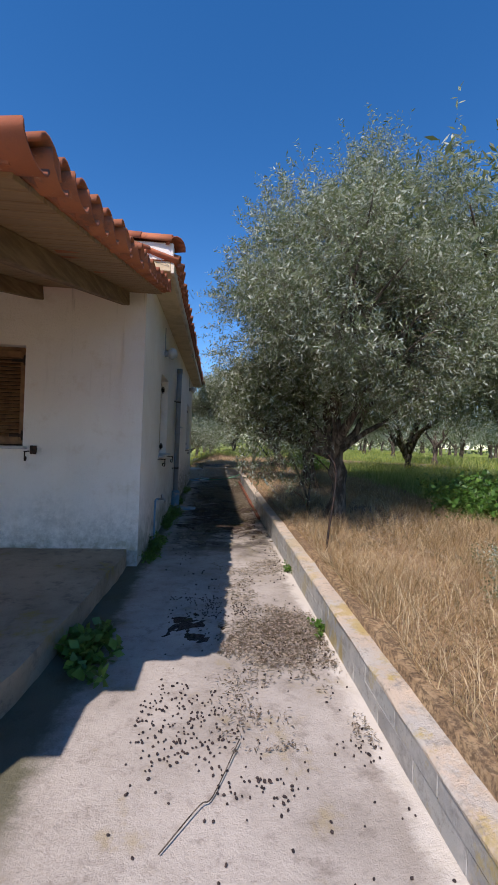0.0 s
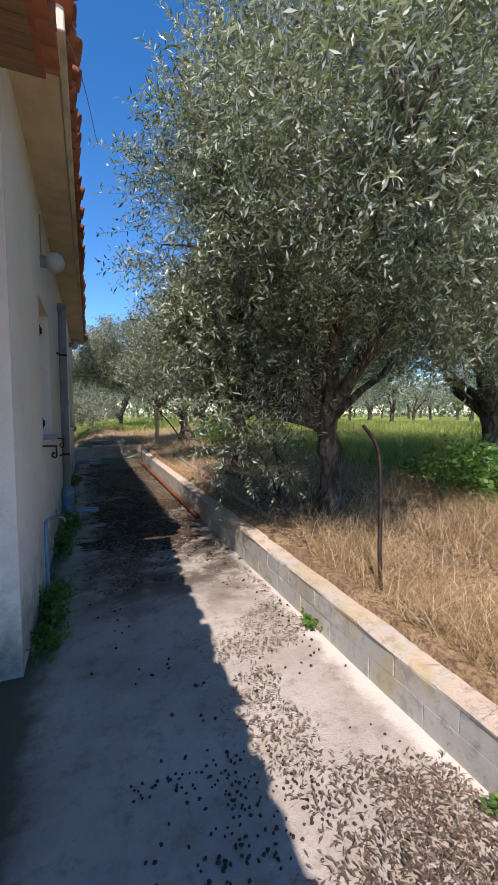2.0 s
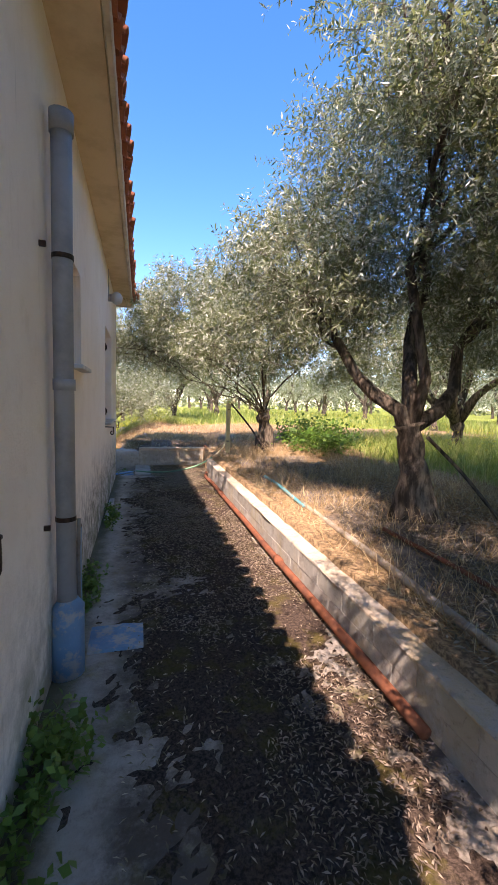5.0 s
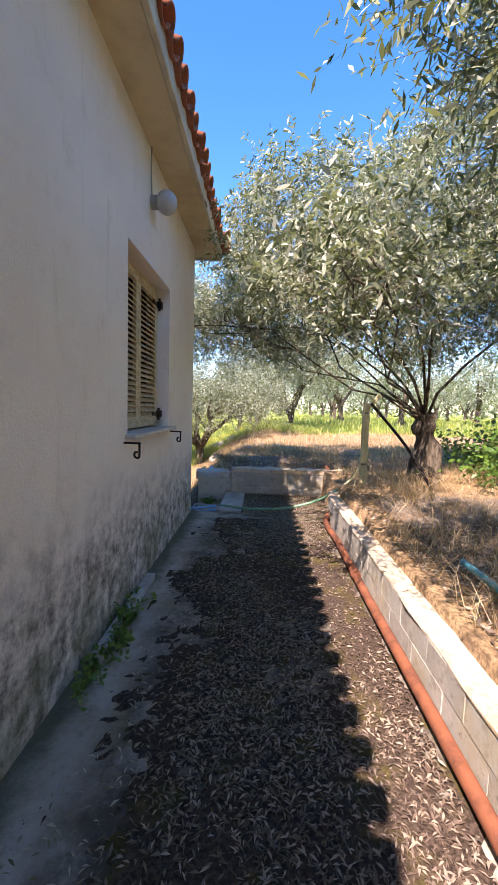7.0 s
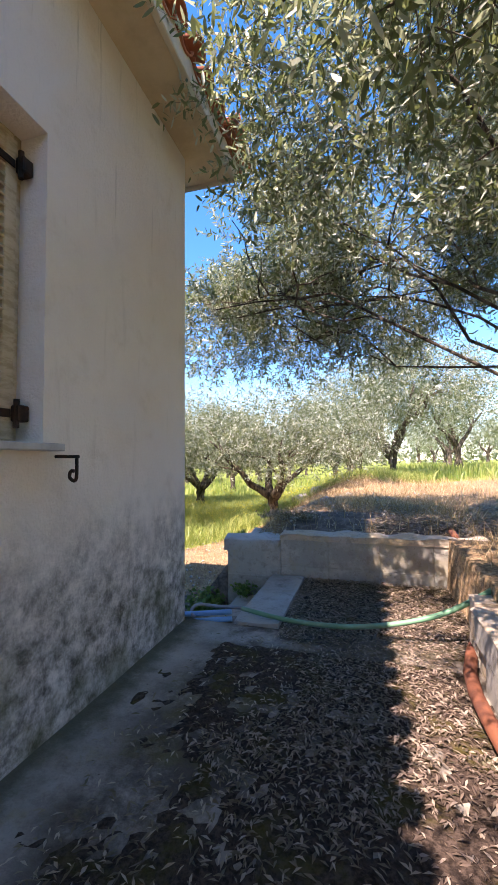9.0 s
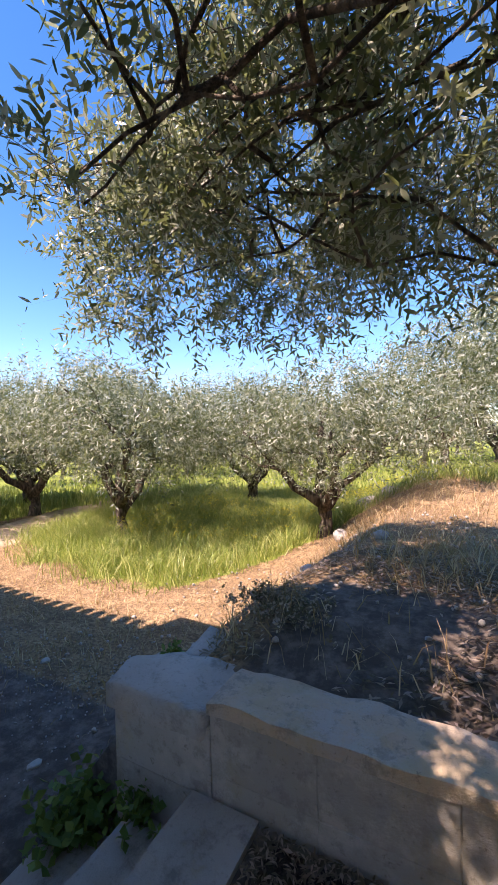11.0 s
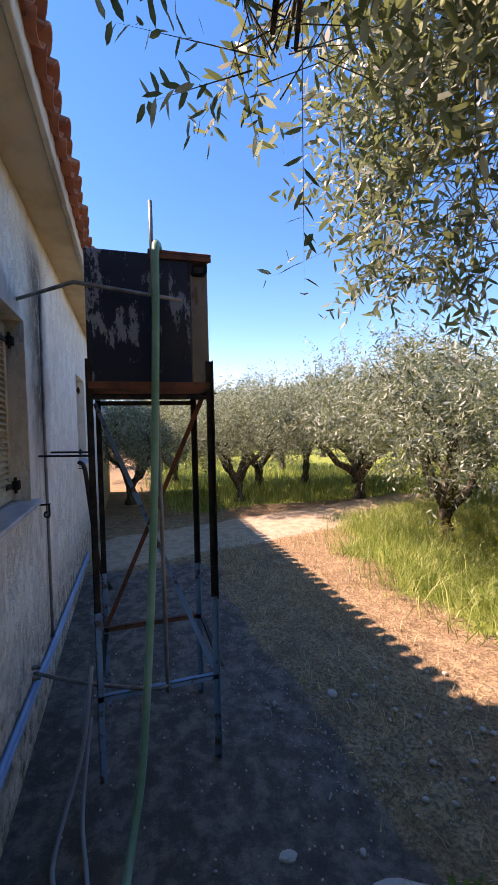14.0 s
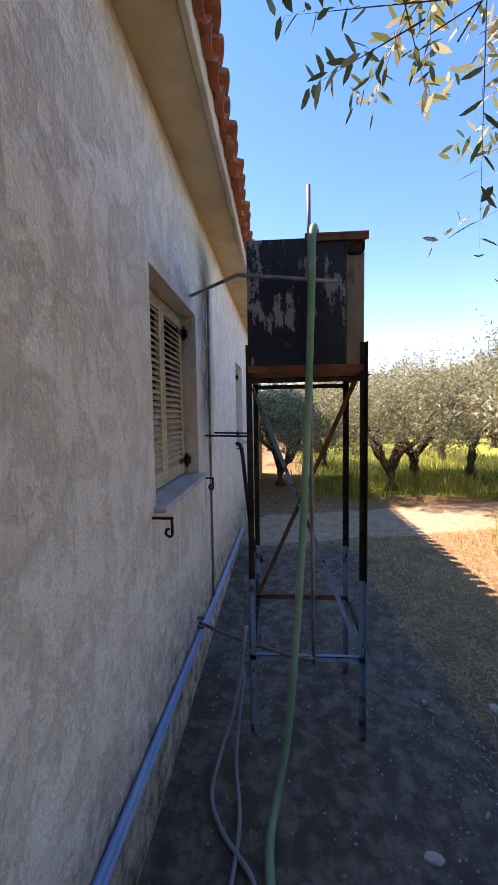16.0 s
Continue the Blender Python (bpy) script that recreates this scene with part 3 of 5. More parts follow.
                piece("tile", me, parent, Matrix.Translation(o) @ rot @ Euler((rng.uniform(-0.05, 0.05), rng.uniform(-0.03, 0.03), rng.uniform(-0.04, 0.04))).to_matrix().to_4x4())


eave_row((EX + 0.02, YF - 0.05, ZW + 0.09), (EX + 0.02, EY + 0.05, ZW + 0.09), (-1, 0), 0.30, 2, roof)
eave_row((EX + 0.03, EY + 0.05, ZW + 0.09), (-15.4, EY + 0.05, ZW + 0.09), (0, -1), 0.30, 1, roof)


def tile_rows(p0, along, inward, slope, length, parent, reach, pitch=0.215):
    """Courses of cover tiles up a whole slope; reach(u) gives where each column starts and ends."""
    r = random.Random(int(length * 10))
    p0, along = Vector(p0), Vector(along).normalized()
    ax = Vector((inward[0], inward[1], slope)).normalized()
    up = ax.cross(along).normalized()
    up = up if up.z > 0 else -up
    vs, fs = [], []
    for i in range(int(length / pitch)):
        u = (i + 0.5) * pitch
        s, e = reach(u)
        while s < e:
            o = p0 + along * (u + r.uniform(-0.01, 0.01)) + ax * (s + r.uniform(-0.02, 0.02)) + up * r.uniform(0.0, 0.012)
            b = len(vs)
            for t, rad, lift in ((0, 0.088, 0.022), (0.40, 0.072, 0.0)):
                for k in range(6):
                    a = math.pi * k / 5
                    vs.append(o + ax * t + along * (math.cos(a) * rad) + up * (math.sin(a) * rad + lift))
            for k in range(5):
                fs.append((b + k, b + k + 1, b + 7 + k, b + 6 + k))
            fs.append(tuple(range(b, b + 6)))
            s += 0.36
    return tagged(adopt(new("tiles", link_mesh("tiles", vs, fs, TILE)), parent), "courses of half-round clay roof tiles", kind="stuff")


RL, RW = EX + 0.02 - (XL - 0.38), EY + 0.02 - (YF - 0.12)
tile_rows((EX + 0.02, YF - 0.12, ZW + 0.125), (0, 1, 0), (-1, 0), 0.30, RW, roof, lambda u: (0.74, min(u, RW - u) * 1.04 - 0.25))
tile_rows((EX + 0.02, EY + 0.02, ZW + 0.125), (-1, 0, 0), (0, -1), 0.30, RL, roof, lambda u: (0.40, min(u, RL - u, RW / 2) * 1.04 - 0.25))
tile_rows((EX + 0.02, YF - 0.12, ZW + 0.125), (-1, 0, 0), (0, 1), 0.30, RL, roof, lambda u: (0.30, min(u, RL - u, RW / 2) * 1.04 - 0.25))
# front verge of the main roof: plaster face and round cap tiles
bm = bmesh.new()
box(bm, (-2.6, YF - 0.09, ZW + 0.10), (EX - 0.02, YF + 0.06, ZW + 0.34), 0.01)
part("verge_wall", roughen(bm, 3, 0.012), PLASTER_FRONT, house, "plastered verge under the cap tiles")
for i in range(8):
    piece("tile", CAP, roof, Matrix.Translation((EX - 0.04 - 0.36 * i, YF - 0.02, ZW + 0.33 + 0.008 * i)) @ Euler((0, -0.06, math.pi + rng.uniform(-0.05, 0.05))).to_matrix().to_4x4())
for i in range(9):
    d = Vector((-1, 1, 0.30)).normalized()
    o = Vector((EX + 0.02, YF - 0.05, ZW + 0.30)) + d * 0.36 * i
    piece("tile", CAP, roof, Matrix.Translation(o) @ Matrix((d, Vector((0, 0, 1)).cross(d).normalized(), d.cross(Vector((0, 0, 1)).cross(d)).normalized())).transposed().to_4x4())

# porch roof in front: boards on beams, tiles on top, sloping down to the front
PS = 0.25


def porch_z(y):
    return 1.975 + PS * y


porch = thing("porch_roof", (-1.5, 2.5, 2.6), "wooden porch roof with clay tiles on board ceiling", "porch roof", kind="structure")
outline = [(0.22, 4.525), (0.20, 0.94), (-0.27, 0.82), (-0.85, -0.35), (-6.0, -0.35), (-6.0, 4.525)]
bm = bmesh.new()
lo = [bm.verts.new((x, y, porch_z(y) + 0.165)) for x, y in outline]
hi = [bm.verts.new((x, y, porch_z(y) + 0.195)) for x, y in outline]
bm.faces.new(lo[::-1])
bm.faces.new(hi)
for i in range(len(lo)):
    k = (i + 1) % len(lo)
    bm.faces.new((lo[i], lo[k], hi[k], hi[i]))
part("deck", bm, TILE, porch)
tile_rows((-0.22, 0, porch_z(0) + 0.20), (-1, 0, 0), (0, 1), PS, 5.7, porch, lambda u: (0.9 if u < 0.1 else max(-0.34, 0.75 - 2.0 * u), 4.1))
for j in range(38):
    y = -0.2 + 0.1245 * j
    x1 = 0.19 if y > 0.98 else -0.42 - 0.52 * (0.6 - y)
    bm = bmesh.new()
    a = math.atan(PS)
    box(bm, (-5.9, -0.06, -0.012), (x1, 0.06, 0.012), 0.003, m=Matrix.Translation((0, y, porch_z(y) + 0.15)) @ Euler((a, 0, 0)).to_matrix().to_4x4())
    part("board", bm, WOOD_BOARD, porch)
for x in (-0.22, -1.18, -2.14, -3.1, -4.06):
    bm = bmesh.new()
    box(bm, (x - 0.045, -1.3 if x > -1 else -2.32, -0.075), (x + 0.045, 2.3, 0.075), 0.006, m=Matrix.Translation((0, 2.2, porch_z(2.2) + 0.06)) @ Euler((math.atan(PS), 0, 0)).to_matrix().to_4x4())
    ob = part("beam", bm, WOOD_DARK, porch)
n = 18
for i in range(n):
    y = 0.96 + 0.198 * i
    x = 0.18
    for me, off, up in ((PAN, 0.0, 0.238), (COVER, 0.10, 0.232)):
        m = Matrix.Translation((x + 0.10 + rng.uniform(-0.02, 0.02), y + off, porch_z(y + off) + up)) @ Euler((math.atan(PS), rng.uniform(0.04, 0.1), math.pi + rng.uniform(-0.05, 0.05))).to_matrix().to_4x4()
        piece("tile", me, porch, m)
for i in range(2):
    for me, off, up in ((PAN, 0.0, 0.238), (COVER, 0.1, 0.232)):
        m = Matrix.Translation((0.10 - 0.2 * i - off, 0.86 - 0.05 * i, porch_z(0.86) + up)) @ Euler((0, -math.atan(PS), math.pi / 2)).to_matrix().to_4x4()
        piece("tile", me, porch, m)


# windows: marble sill, reveal frame, louvred shutters with hinges and hold-back irons
def shutter_window(fm, hole, name, leaf_mat=SHUTTER, leaves=2, sill=True, irons=True):
    u0, u1, z0, z1 = hole
    win = bpy.data.objects.new(name, None)
    scene.collection.objects.link(win)
    adopt(win, house)
    d = -0.14

    def add(n, a, b, mat, bevel=0.004, lab="", rot=None, bmx=None):
        bm = bmx or bmesh.new()
        if a is not None:
            box(bm, a, b, bevel)
        bm.transform(fm)
        ob = part(n, bm, mat)
        ob.parent = win
        return tagged(ob, lab)

    if sill:
        add("window_sill", (u0 - 0.05, -0.2, z0 - 0.028), (u1 + 0.05, 0.075, z0 + 0.004), MARBLE, 0.005, "grey marble window sill")
    for a, b in (((u0, d - 0.05, z0 + 0.006), (u0 + 0.035, d, z1)), ((u1 - 0.035, d - 0.05, z0 + 0.006), (u1, d, z1)), ((u0 + 0.037, d - 0.05, z1 - 0.04), (u1 - 0.037, d, z1))):
        add("window_frame", a, b, leaf_mat)
    add("window_back", (u0 - 0.01, -0.248, z0), (u1 + 0.01, -0.235, z1), IRON, 0)
    w = (u1 - u0 - 0.08) / leaves
    for k in range(leaves):
        a0 = u0 + 0.04 + k * w + 0.003
        a1 = a0 + w - 0.006
        y0, y1 = d - 0.012, d + 0.024
        bm = bmesh.new()
        for p, q in (((a0, y0, z0 + 0.02), (a0 + 0.06, y1, z1 - 0.045)), ((a1 - 0.06, y0, z0 + 0.02), (a1, y1, z1 - 0.045)), ((a0 + 0.061, y0, z0 + 0.02), (a1 - 0.061, y1, z0 + 0.11)), ((a0 + 0.061, y0, z1 - 0.12), (a1 - 0.061, y1, z1 - 0.045))):
            box(bm, p, q, 0.004)
        add("shutter", None, None, leaf_mat, bmx=bm, lab="peeling louvred wooden shutter, closed")
        n = int((z1 - z0 - 0.23) / 0.042)
        for i in range(n):
            z = z0 + 0.13 + (z1 - z0 - 0.26) * i / max(1, n - 1)
            bm = bmesh.new()
            box(bm, (a0 + 0.058, -0.024, -0.004), (a1 - 0.058, 0.024, 0.004), 0.0, m=Matrix.Translation((0, d + 0.006, z)) @ Euler((radians(-42), 0, 0)).to_matrix().to_4x4())
            add("slat", None, None, leaf_mat, bmx=bm)
    for u in ((u0 + 0.06, u1 - 0.06) if irons else ()):
        for z in (z0 + 0.13, z1 - 0.16):
            s = 1 if u < (u0 + u1) / 2 else -1
            bm = bmesh.new()
            box(bm, (u - 0.055 * s, d + 0.026, z - 0.035), (u + 0.0, d + 0.075, z + 0.035), 0.006)
            box(bm, (u + 0.001 * s, d + 0.026, z - 0.018), (u + 0.15 * s, d + 0.034, z + 0.018), 0.003)
            tube(bm, [(u - 0.01 * s, d + 0.05, z - 0.06), (u - 0.01 * s, d + 0.05, z + 0.06)], 0.012, 8)
            add("hinge", None, None, IRON, bmx=bm, lab="black iron shutter hinge")
    for u, s in (((u0 - 0.075, 1), (u1 + 0.075, -1)) if irons else ()):
        bm = bmesh.new()
        tube(bm, [(u, -0.02, z0 - 0.05), (u, 0.055, z0 - 0.05)], 0.008, 6)
        box(bm, (u - 0.01, 0.05, z0 - 0.058), (u + 0.01, 0.12, z0 - 0.044), 0.003)
        tube(bm, spline([(u, 0.11, z0 - 0.05), (u, 0.11, z0 - 0.14), (u, 0.095, z0 - 0.155), (u, 0.075, z0 - 0.14), (u, 0.08, z0 - 0.115), (u, 0.098, z0 - 0.113)], 4), 0.008, 6)
        add("shutter_iron", None, None, IRON, bmx=bm, lab="curled black iron shutter catch")
    return win


shutter_window(SIDE, W1, "window_1")
shutter_window(SIDE, WS, "window_2", leaves=1, irons=False)
shutter_window(SIDE, W2, "window_3")
shutter_window(BACK, B1, "window_4")
shutter_window(BACK, B2, "window_5")
shutter_window(FRONT, F1, "window_6", SHUTTER_WOOD)


# ---- low block walls ----
def block_mesh(l, h, t, seed):
    bm = box(bmesh.new(), (-l / 2, -t / 2, 0), (l / 2, t / 2, h), 0.004)
    roughen(bm, 9, 0.004, seed)
    me = bpy.data.meshes.new("block")
    bmesh.ops.recalc_face_normals(bm, faces=bm.faces)
    bm.to_mesh(me)
    bm.free()
    me.materials.append(BLOCK)
    return me


def wall_top(y):
    return 0.22 + 0.016 * min(y, 5.5) + 0.004 * max(0.0, y - 5.5)


def build_block_walls():
    wall = thing("block_wall", (1.93, 6, 0), "low concrete block wall with worn lichen-stained coping", "garden wall", kind="structure")
    half = [block_mesh(0.3985, 0.5, 0.16, s) for s in range(4)]
    y, k = -5.8, 0
    while y < 14.2:
        ym = y + 0.2
        top = wall_top(ym) - 0.022
        ang = -math.atan((wall_x(ym + 0.2) - wall_x(ym - 0.2)) / 0.4)
        h1 = top * 0.52
        for row, (z0, z1, off) in enumerate(((-0.03, h1 - 0.0015, 0.0), (h1 + 0.0015, top - 0.001, 0.2))):
            yy = ym + off
            m = Matrix.Translation((wall_x(yy) + 0.08, yy, z0)) @ Euler((0, 0, math.pi / 2 + ang)).to_matrix().to_4x4() @ Matrix.Diagonal((1, 1, (z1 - z0) / 0.5, 1))
            piece("block", half[(k + row) % 4], wall, m)
        y += 0.4
        k += 1
    bm = bmesh.new()
    rows = []
    ys = [-6 + 0.14 * i for i in range(int((14.45 + 6) / 0.14) + 1)]
    for y in ys:
        x, z = wall_x(y), wall_top(y)
        prof = [(x - 0.002, z - 0.026), (x - 0.003, z - 0.012), (x + 0.012, z), (x + 0.19, z + 0.005), (x + 0.215, z - 0.015), (x + 0.21, z - 0.45), (x + 0.03, z - 0.45), (x + 0.03, z - 0.026)]
        rows.append([bm.verts.new(Vector((px, y, pz)) + noise.noise_vector(Vector((px * 6, y * 4, pz * 6))) * (0.016 if pz > z - 0.02 else 0.007)) for px, pz in prof])
    for a, b in zip(rows, rows[1:]):
        for i in range(8):
            bm.faces.new((a[i], a[(i + 1) % 8], b[(i + 1) % 8], b[i]))
    bm.faces.new(rows[0][::-1])
    bm.faces.new(rows[-1])
    part("coping", bm, COPING, wall, "crumbling mortar coping")
    # end wall across the alley
    end = thing("end_wall", (1.0, 16.2, 0), "low grey block wall closing the end of the alley", "garden wall", kind="structure")
    for x0, x1, z1, z0, yb in ((-0.10, 0.46, 0.35, -0.6, 16.50), (0.464, 2.35, 0.43, -0.4, 16.20)):
        n = max(1, round((x1 - x0) / 0.42))
        l = (x1 - x0) / n
        hs = [z0 + (z1 - 0.05 - z0) * i / 3 for i in range(4)]
        for r in range(3):
            for i in range(n):
                m = Matrix.Translation((x0 + l * (i + 0.5), 15.92 + 0.08, hs[r] + 0.001)) @ Matrix.Diagonal(((l - 0.002) / 0.3985, 1, (hs[r + 1] - hs[r] - 0.002) / 0.5, 1))
                piece("block", half[(i + r) % 4], end, m)
        if x0 > 0.3:
            bm = slab_edge(bmesh.new(), x0, x1, 15.905, yb, z1 - 0.055, z1, 0.07, 0.025, 5)
            part("coping", roughen(bm, 6, 0.012), COPING, end, "rough cement coping")
        else:
            bm = slab_edge(bmesh.new(), x0 - 0.03, x1, 15.90, 16.30, z1 - 0.10, z1, 0.05, 0.05, 3.5)
            part("stone", roughen(bm, 5, 0.03), STONE, end, "rough pale stone on the wall end", smooth=True)
            bm = slab_edge(bmesh.new(), x0 + 0.10, x1 - 0.10, 16.32, 16.60, z1 - 0.12, z1 - 0.01, 0.05, 0.04, 4.5)
            part("stone", roughen(bm, 6, 0.03, 3.0), STONE, end, "rough pale stone slab behind the wall end", smooth=True)
    bm = bmesh.new()
    box(bm, (-0.09, 15.94, -0.7), (2.36, 16.14, 0.24))
    box(bm, (-0.09, 16.142, -0.7), (0.44, 16.56, 0.22))
    part("core", roughen(bm, 4, 0.01), STEP_CONC, end)
    bm = slab_edge(bmesh.new(), wall_x(14.4) + 0.02, wall_x(14.4) + 0.5, 14.47, 14.62, -0.2, 0.36, 0.1, 0.02, 4)
    tagged(part("return_wall", bm, COPING), "short rough concrete return of the garden wall", "garden wall", kind="structure")
    bm = slab_edge(bmesh.new(), 2.42, 2.58, 14.63, 16.2, -0.2, 0.34, 0.1, 0.03, 4)
    tagged(part("return_wall", bm, COPING), "low mortar edge beside the alley end", "garden wall", kind="structure")
    bm = slab_edge(bmesh.new(), 1.9, 2.42, 14.63, 15.9, -0.5, 0.0, 0.1, 0.01, 4)
    tagged(part("pavement", bm, CONCRETE), "worn pale concrete at the alley end", "pavement", kind="structure")


build_block_walls()


# ---- olive trees ----
def leaf_cloud(starts, ways, lengths, per, size, seed, droop=0.35, fine=False):
    """Leaves in pairs along many twigs. Returns vertices and faces of slim folded leaves."""
    r = np.random.default_rng(seed)
    n = len(starts)
    t = np.tile(np.linspace(0.08, 1.0, per), (n, 1))
    d = ways / np.linalg.norm(ways, axis=1, keepdims=True)
    p = starts[:, None, :] + d[:, None, :] * (t * lengths[:, None])[..., None]
    p[..., 2] -= droop * lengths[:, None] * t ** 2 * r.uniform(0.2, 1.0, (n, 1))
    any_ = r.normal(size=(n, 3))
    s1 = np.cross(d, any_)
    s1 /= np.linalg.norm(s1, axis=1, keepdims=True)
    s2 = np.cross(d, s1)
    ang = np.arange(per)[None, :] * 2.4 + r.uniform(0, 0.7, (n, per))
    out = s1[:, None, :] * np.cos(ang)[..., None] + s2[:, None, :] * np.sin(ang)[..., None]
    ld = d[:, None, :] * r.uniform(0.25, 0.9, (n, per, 1)) + out + r.normal(scale=0.2, size=(n, per, 3))
    ld[..., 2] -= 0.15
    ld /= np.linalg.norm(ld, axis=2, keepdims=True)
    nm = np.cross(ld, r.normal(size=(n, per, 3)) + np.array([0, 0, 1.0]))
    nm /= np.linalg.norm(nm, axis=2, keepdims=True) + 1e-9
    L = size * r.uniform(0.65, 1.15, (n, per, 1))
    W = L * r.uniform(0.10, 0.15, (n, per, 1))
    up = np.cross(nm, ld)
    a = p
    m1 = p + ld * L * 0.5 + nm * W + up * W * 0.35
    m2 = p + ld * L * 0.5 - nm * W + up * W * 0.35
    b = p + ld * L
    if fine:
        near, far = p + ld * L * 0.28 + up * W * 0.3, p + ld * L * 0.72 + up * W * 0.3
        v = np.stack([a, near + nm * W, far + nm * W * 0.85, b, far - nm * W * 0.85, near - nm * W], axis=2).reshape(-1, 3)
    else:
        v = np.stack([a, m1, b, m2], axis=2).reshape(-1, 3)
    f = np.arange(len(v)).reshape(-1, 6 if fine else 4)
    ends = p[:, -1, :]
    return v, f, ends


def sample_lobes(lobes, n, seed, gap=0.0, scale=1.3):
    """Points and outward ways in a few ellipsoids, thinned by noise into clumps."""
    r = np.random.default_rng(seed)
    vol = np.array([l[3] * l[4] * l[5] for l in lobes]) ** 0.8
    pts, ways = [], []
    for k, l in enumerate(lobes):
        want = int(n * vol[k] / vol.sum())
        got = 0
        while got < want:
            u = r.normal(size=3)
            u /= np.linalg.norm(u)
            q = r.uniform(0.12, 1.0) ** (1 / 2.2)
            p = np.array(l[:3]) + u * q * np.array(l[3:6])
            if noise.noise(Vector(p * scale) + Vector((seed * 3.1, 0, 0))) < gap - 0.35 * (1 - q) and r.uniform() < 0.93:
                continue
            pts.append(p)
            ways.append(u * np.array([1, 1, 0.7]) + r.normal(scale=0.55, size=3) + np.array([0, 0, 0.35]))
            got += 1
    return np.array(pts), np.array(ways)


def bough(bm, a, b, r0, r1, seed, seg=7, sag=0.25, n=7):
    a, b = Vector(a), Vector(b)
    pts, radii = [], []
    l = (b - a).length
    for i in range(n + 1):
        t = i / n
        p = a.lerp(b, t) + Vector((0, 0, sag * l * t * (1 - t)))
        p += noise.noise_vector(Vector((seed * 5.3, t * 3.0, 1.0))) * 0.16 * l * math.sin(math.pi * min(1, t * 1.15))
        pts.append(p)
        radii.append((r0 + (r1 - r0) * t) * (1 + 0.16 * noise.noise(Vector((seed, t * 7, 4.0)))))
    tube(bm, pts, radii, seg)
    return pts


def olive_tree(label, seed, lobes, trunk, fork, n_twigs, per, leaf, twig_len=0.3, trunk_r=0.17, gap=-0.05, boughs=5, group="olive grove", lean=None, twigs=True, droop=0.35, limb_r=0.6, shoots=0, arch=0.12, fine=False):
    """An old olive at the origin: twisted trunk, limbs to each lobe, boughs in it and leafy twigs."""
    r = random.Random(seed)
    tree = thing("olive_tree", (0, 0, 0), label, "tree", group)
    bm = bmesh.new()
    top = Vector(fork)
    pts = spline([(0, 0, -0.15), *trunk, top], 5)
    radii = []
    for i, p in enumerate(pts):
        t = i / (len(pts) - 1)
        radii.append(trunk_r * (1.55 - 0.85 * min(1, t * 2.2)) if t < 0.45 else trunk_r * (0.75 + 0.1 * math.sin(t * 20)))
    tube(bm, pts, radii, 12)
    for v in bm.verts:
        v.co += noise.noise_vector(v.co * 5 + Vector((seed, 0, 0))) * trunk_r * 0.38
    part("trunk", bm, BARK, tree, smooth=True)
    for k, l in enumerate(lobes):
        c = Vector(l[:3])
        bm = bmesh.new()
        start = top + Vector((0, 0, -0.05 - 0.1 * (k % 2)))
        far = (c - start).length
        line = bough(bm, start, c, trunk_r * limb_r * min(1.0, 1.9 / far), min(0.018, 0.5 * trunk_r * limb_r * min(1.0, 1.9 / far)), seed + k * 7.7, 8, arch)
        for j in range(boughs):
            s = line[3 + j % (len(line) - 3)]
            e = c + Vector((r.uniform(-1, 1) * l[3], r.uniform(-1, 1) * l[4], r.uniform(-0.55, 1) * l[5])) * 0.85
            side = bough(bm, s, e, 0.05 * min(0.6, limb_r), 0.006, seed + k * 3.1 + j, 5, 0.1)
            for q in range(3):
                s2 = side[2 + q]
                e2 = s2 + Vector((r.uniform(-1, 1), r.uniform(-1, 1), r.uniform(-0.3, 0.9))) * 0.6
                bough(bm, s2, e2, 0.012, 0.004, seed + j * 1.7 + q, 4, 0.05, 4)
        part("limb", bm, BARK, tree, smooth=True)
    p, w = sample_lobes(lobes, n_twigs, seed, gap)
    rr = np.random.default_rng(seed + 1)
    ln = twig_len * rr.uniform(0.6, 1.5, len(p))
    if shoots:
        hi = np.argsort(p[:, 2] + rr.normal(scale=0.5, size=len(p)))[-shoots:]
        w[hi] = rr.normal(scale=0.18, size=(shoots, 3)) + np.array([0, 0, 1.0])
        ln[hi] = rr.uniform(0.5, 0.95, shoots)
    v, f, ends = leaf_cloud(p, w, ln, per, leaf, seed + 2, droop, fine)
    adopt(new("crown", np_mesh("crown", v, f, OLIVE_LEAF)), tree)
    if twigs:
        d = ends - p
        s = np.cross(d, rr.normal(size=p.shape))
        s /= np.linalg.norm(s, axis=1, keepdims=True) + 1e-9
        s2 = np.cross(d, s)
        s2 /= np.linalg.norm(s2, axis=1, keepdims=True) + 1e-9
        a = p - d * 0.5
        w_ = 0.0025
        tv = np.stack([a + s * w_, a - s * w_ * 0.5 + s2 * w_, a - s * w_ * 0.5 - s2 * w_, ends], axis=1).reshape(-1, 3)
        i = np.arange(len(p))[:, None] * 4
        tf = np.concatenate([i + np.array([[0, 1, 3]]), i + np.array([[1, 2, 3]]), i + np.array([[2, 0, 3]])])
        adopt(new("fine_branch", np_mesh("fine_branch", tv, tf, TWIG)), tree)
    return tree


def place(tree, x, y, turn=0, s=1.0):
    tree.matrix_basis = Matrix.Translation((x, y, terrain(x, y) - 0.03)) @ Matrix.Rotation(radians(turn), 4, "Z") @ Matrix.Diagonal((s, s, s, 1))
    return tree


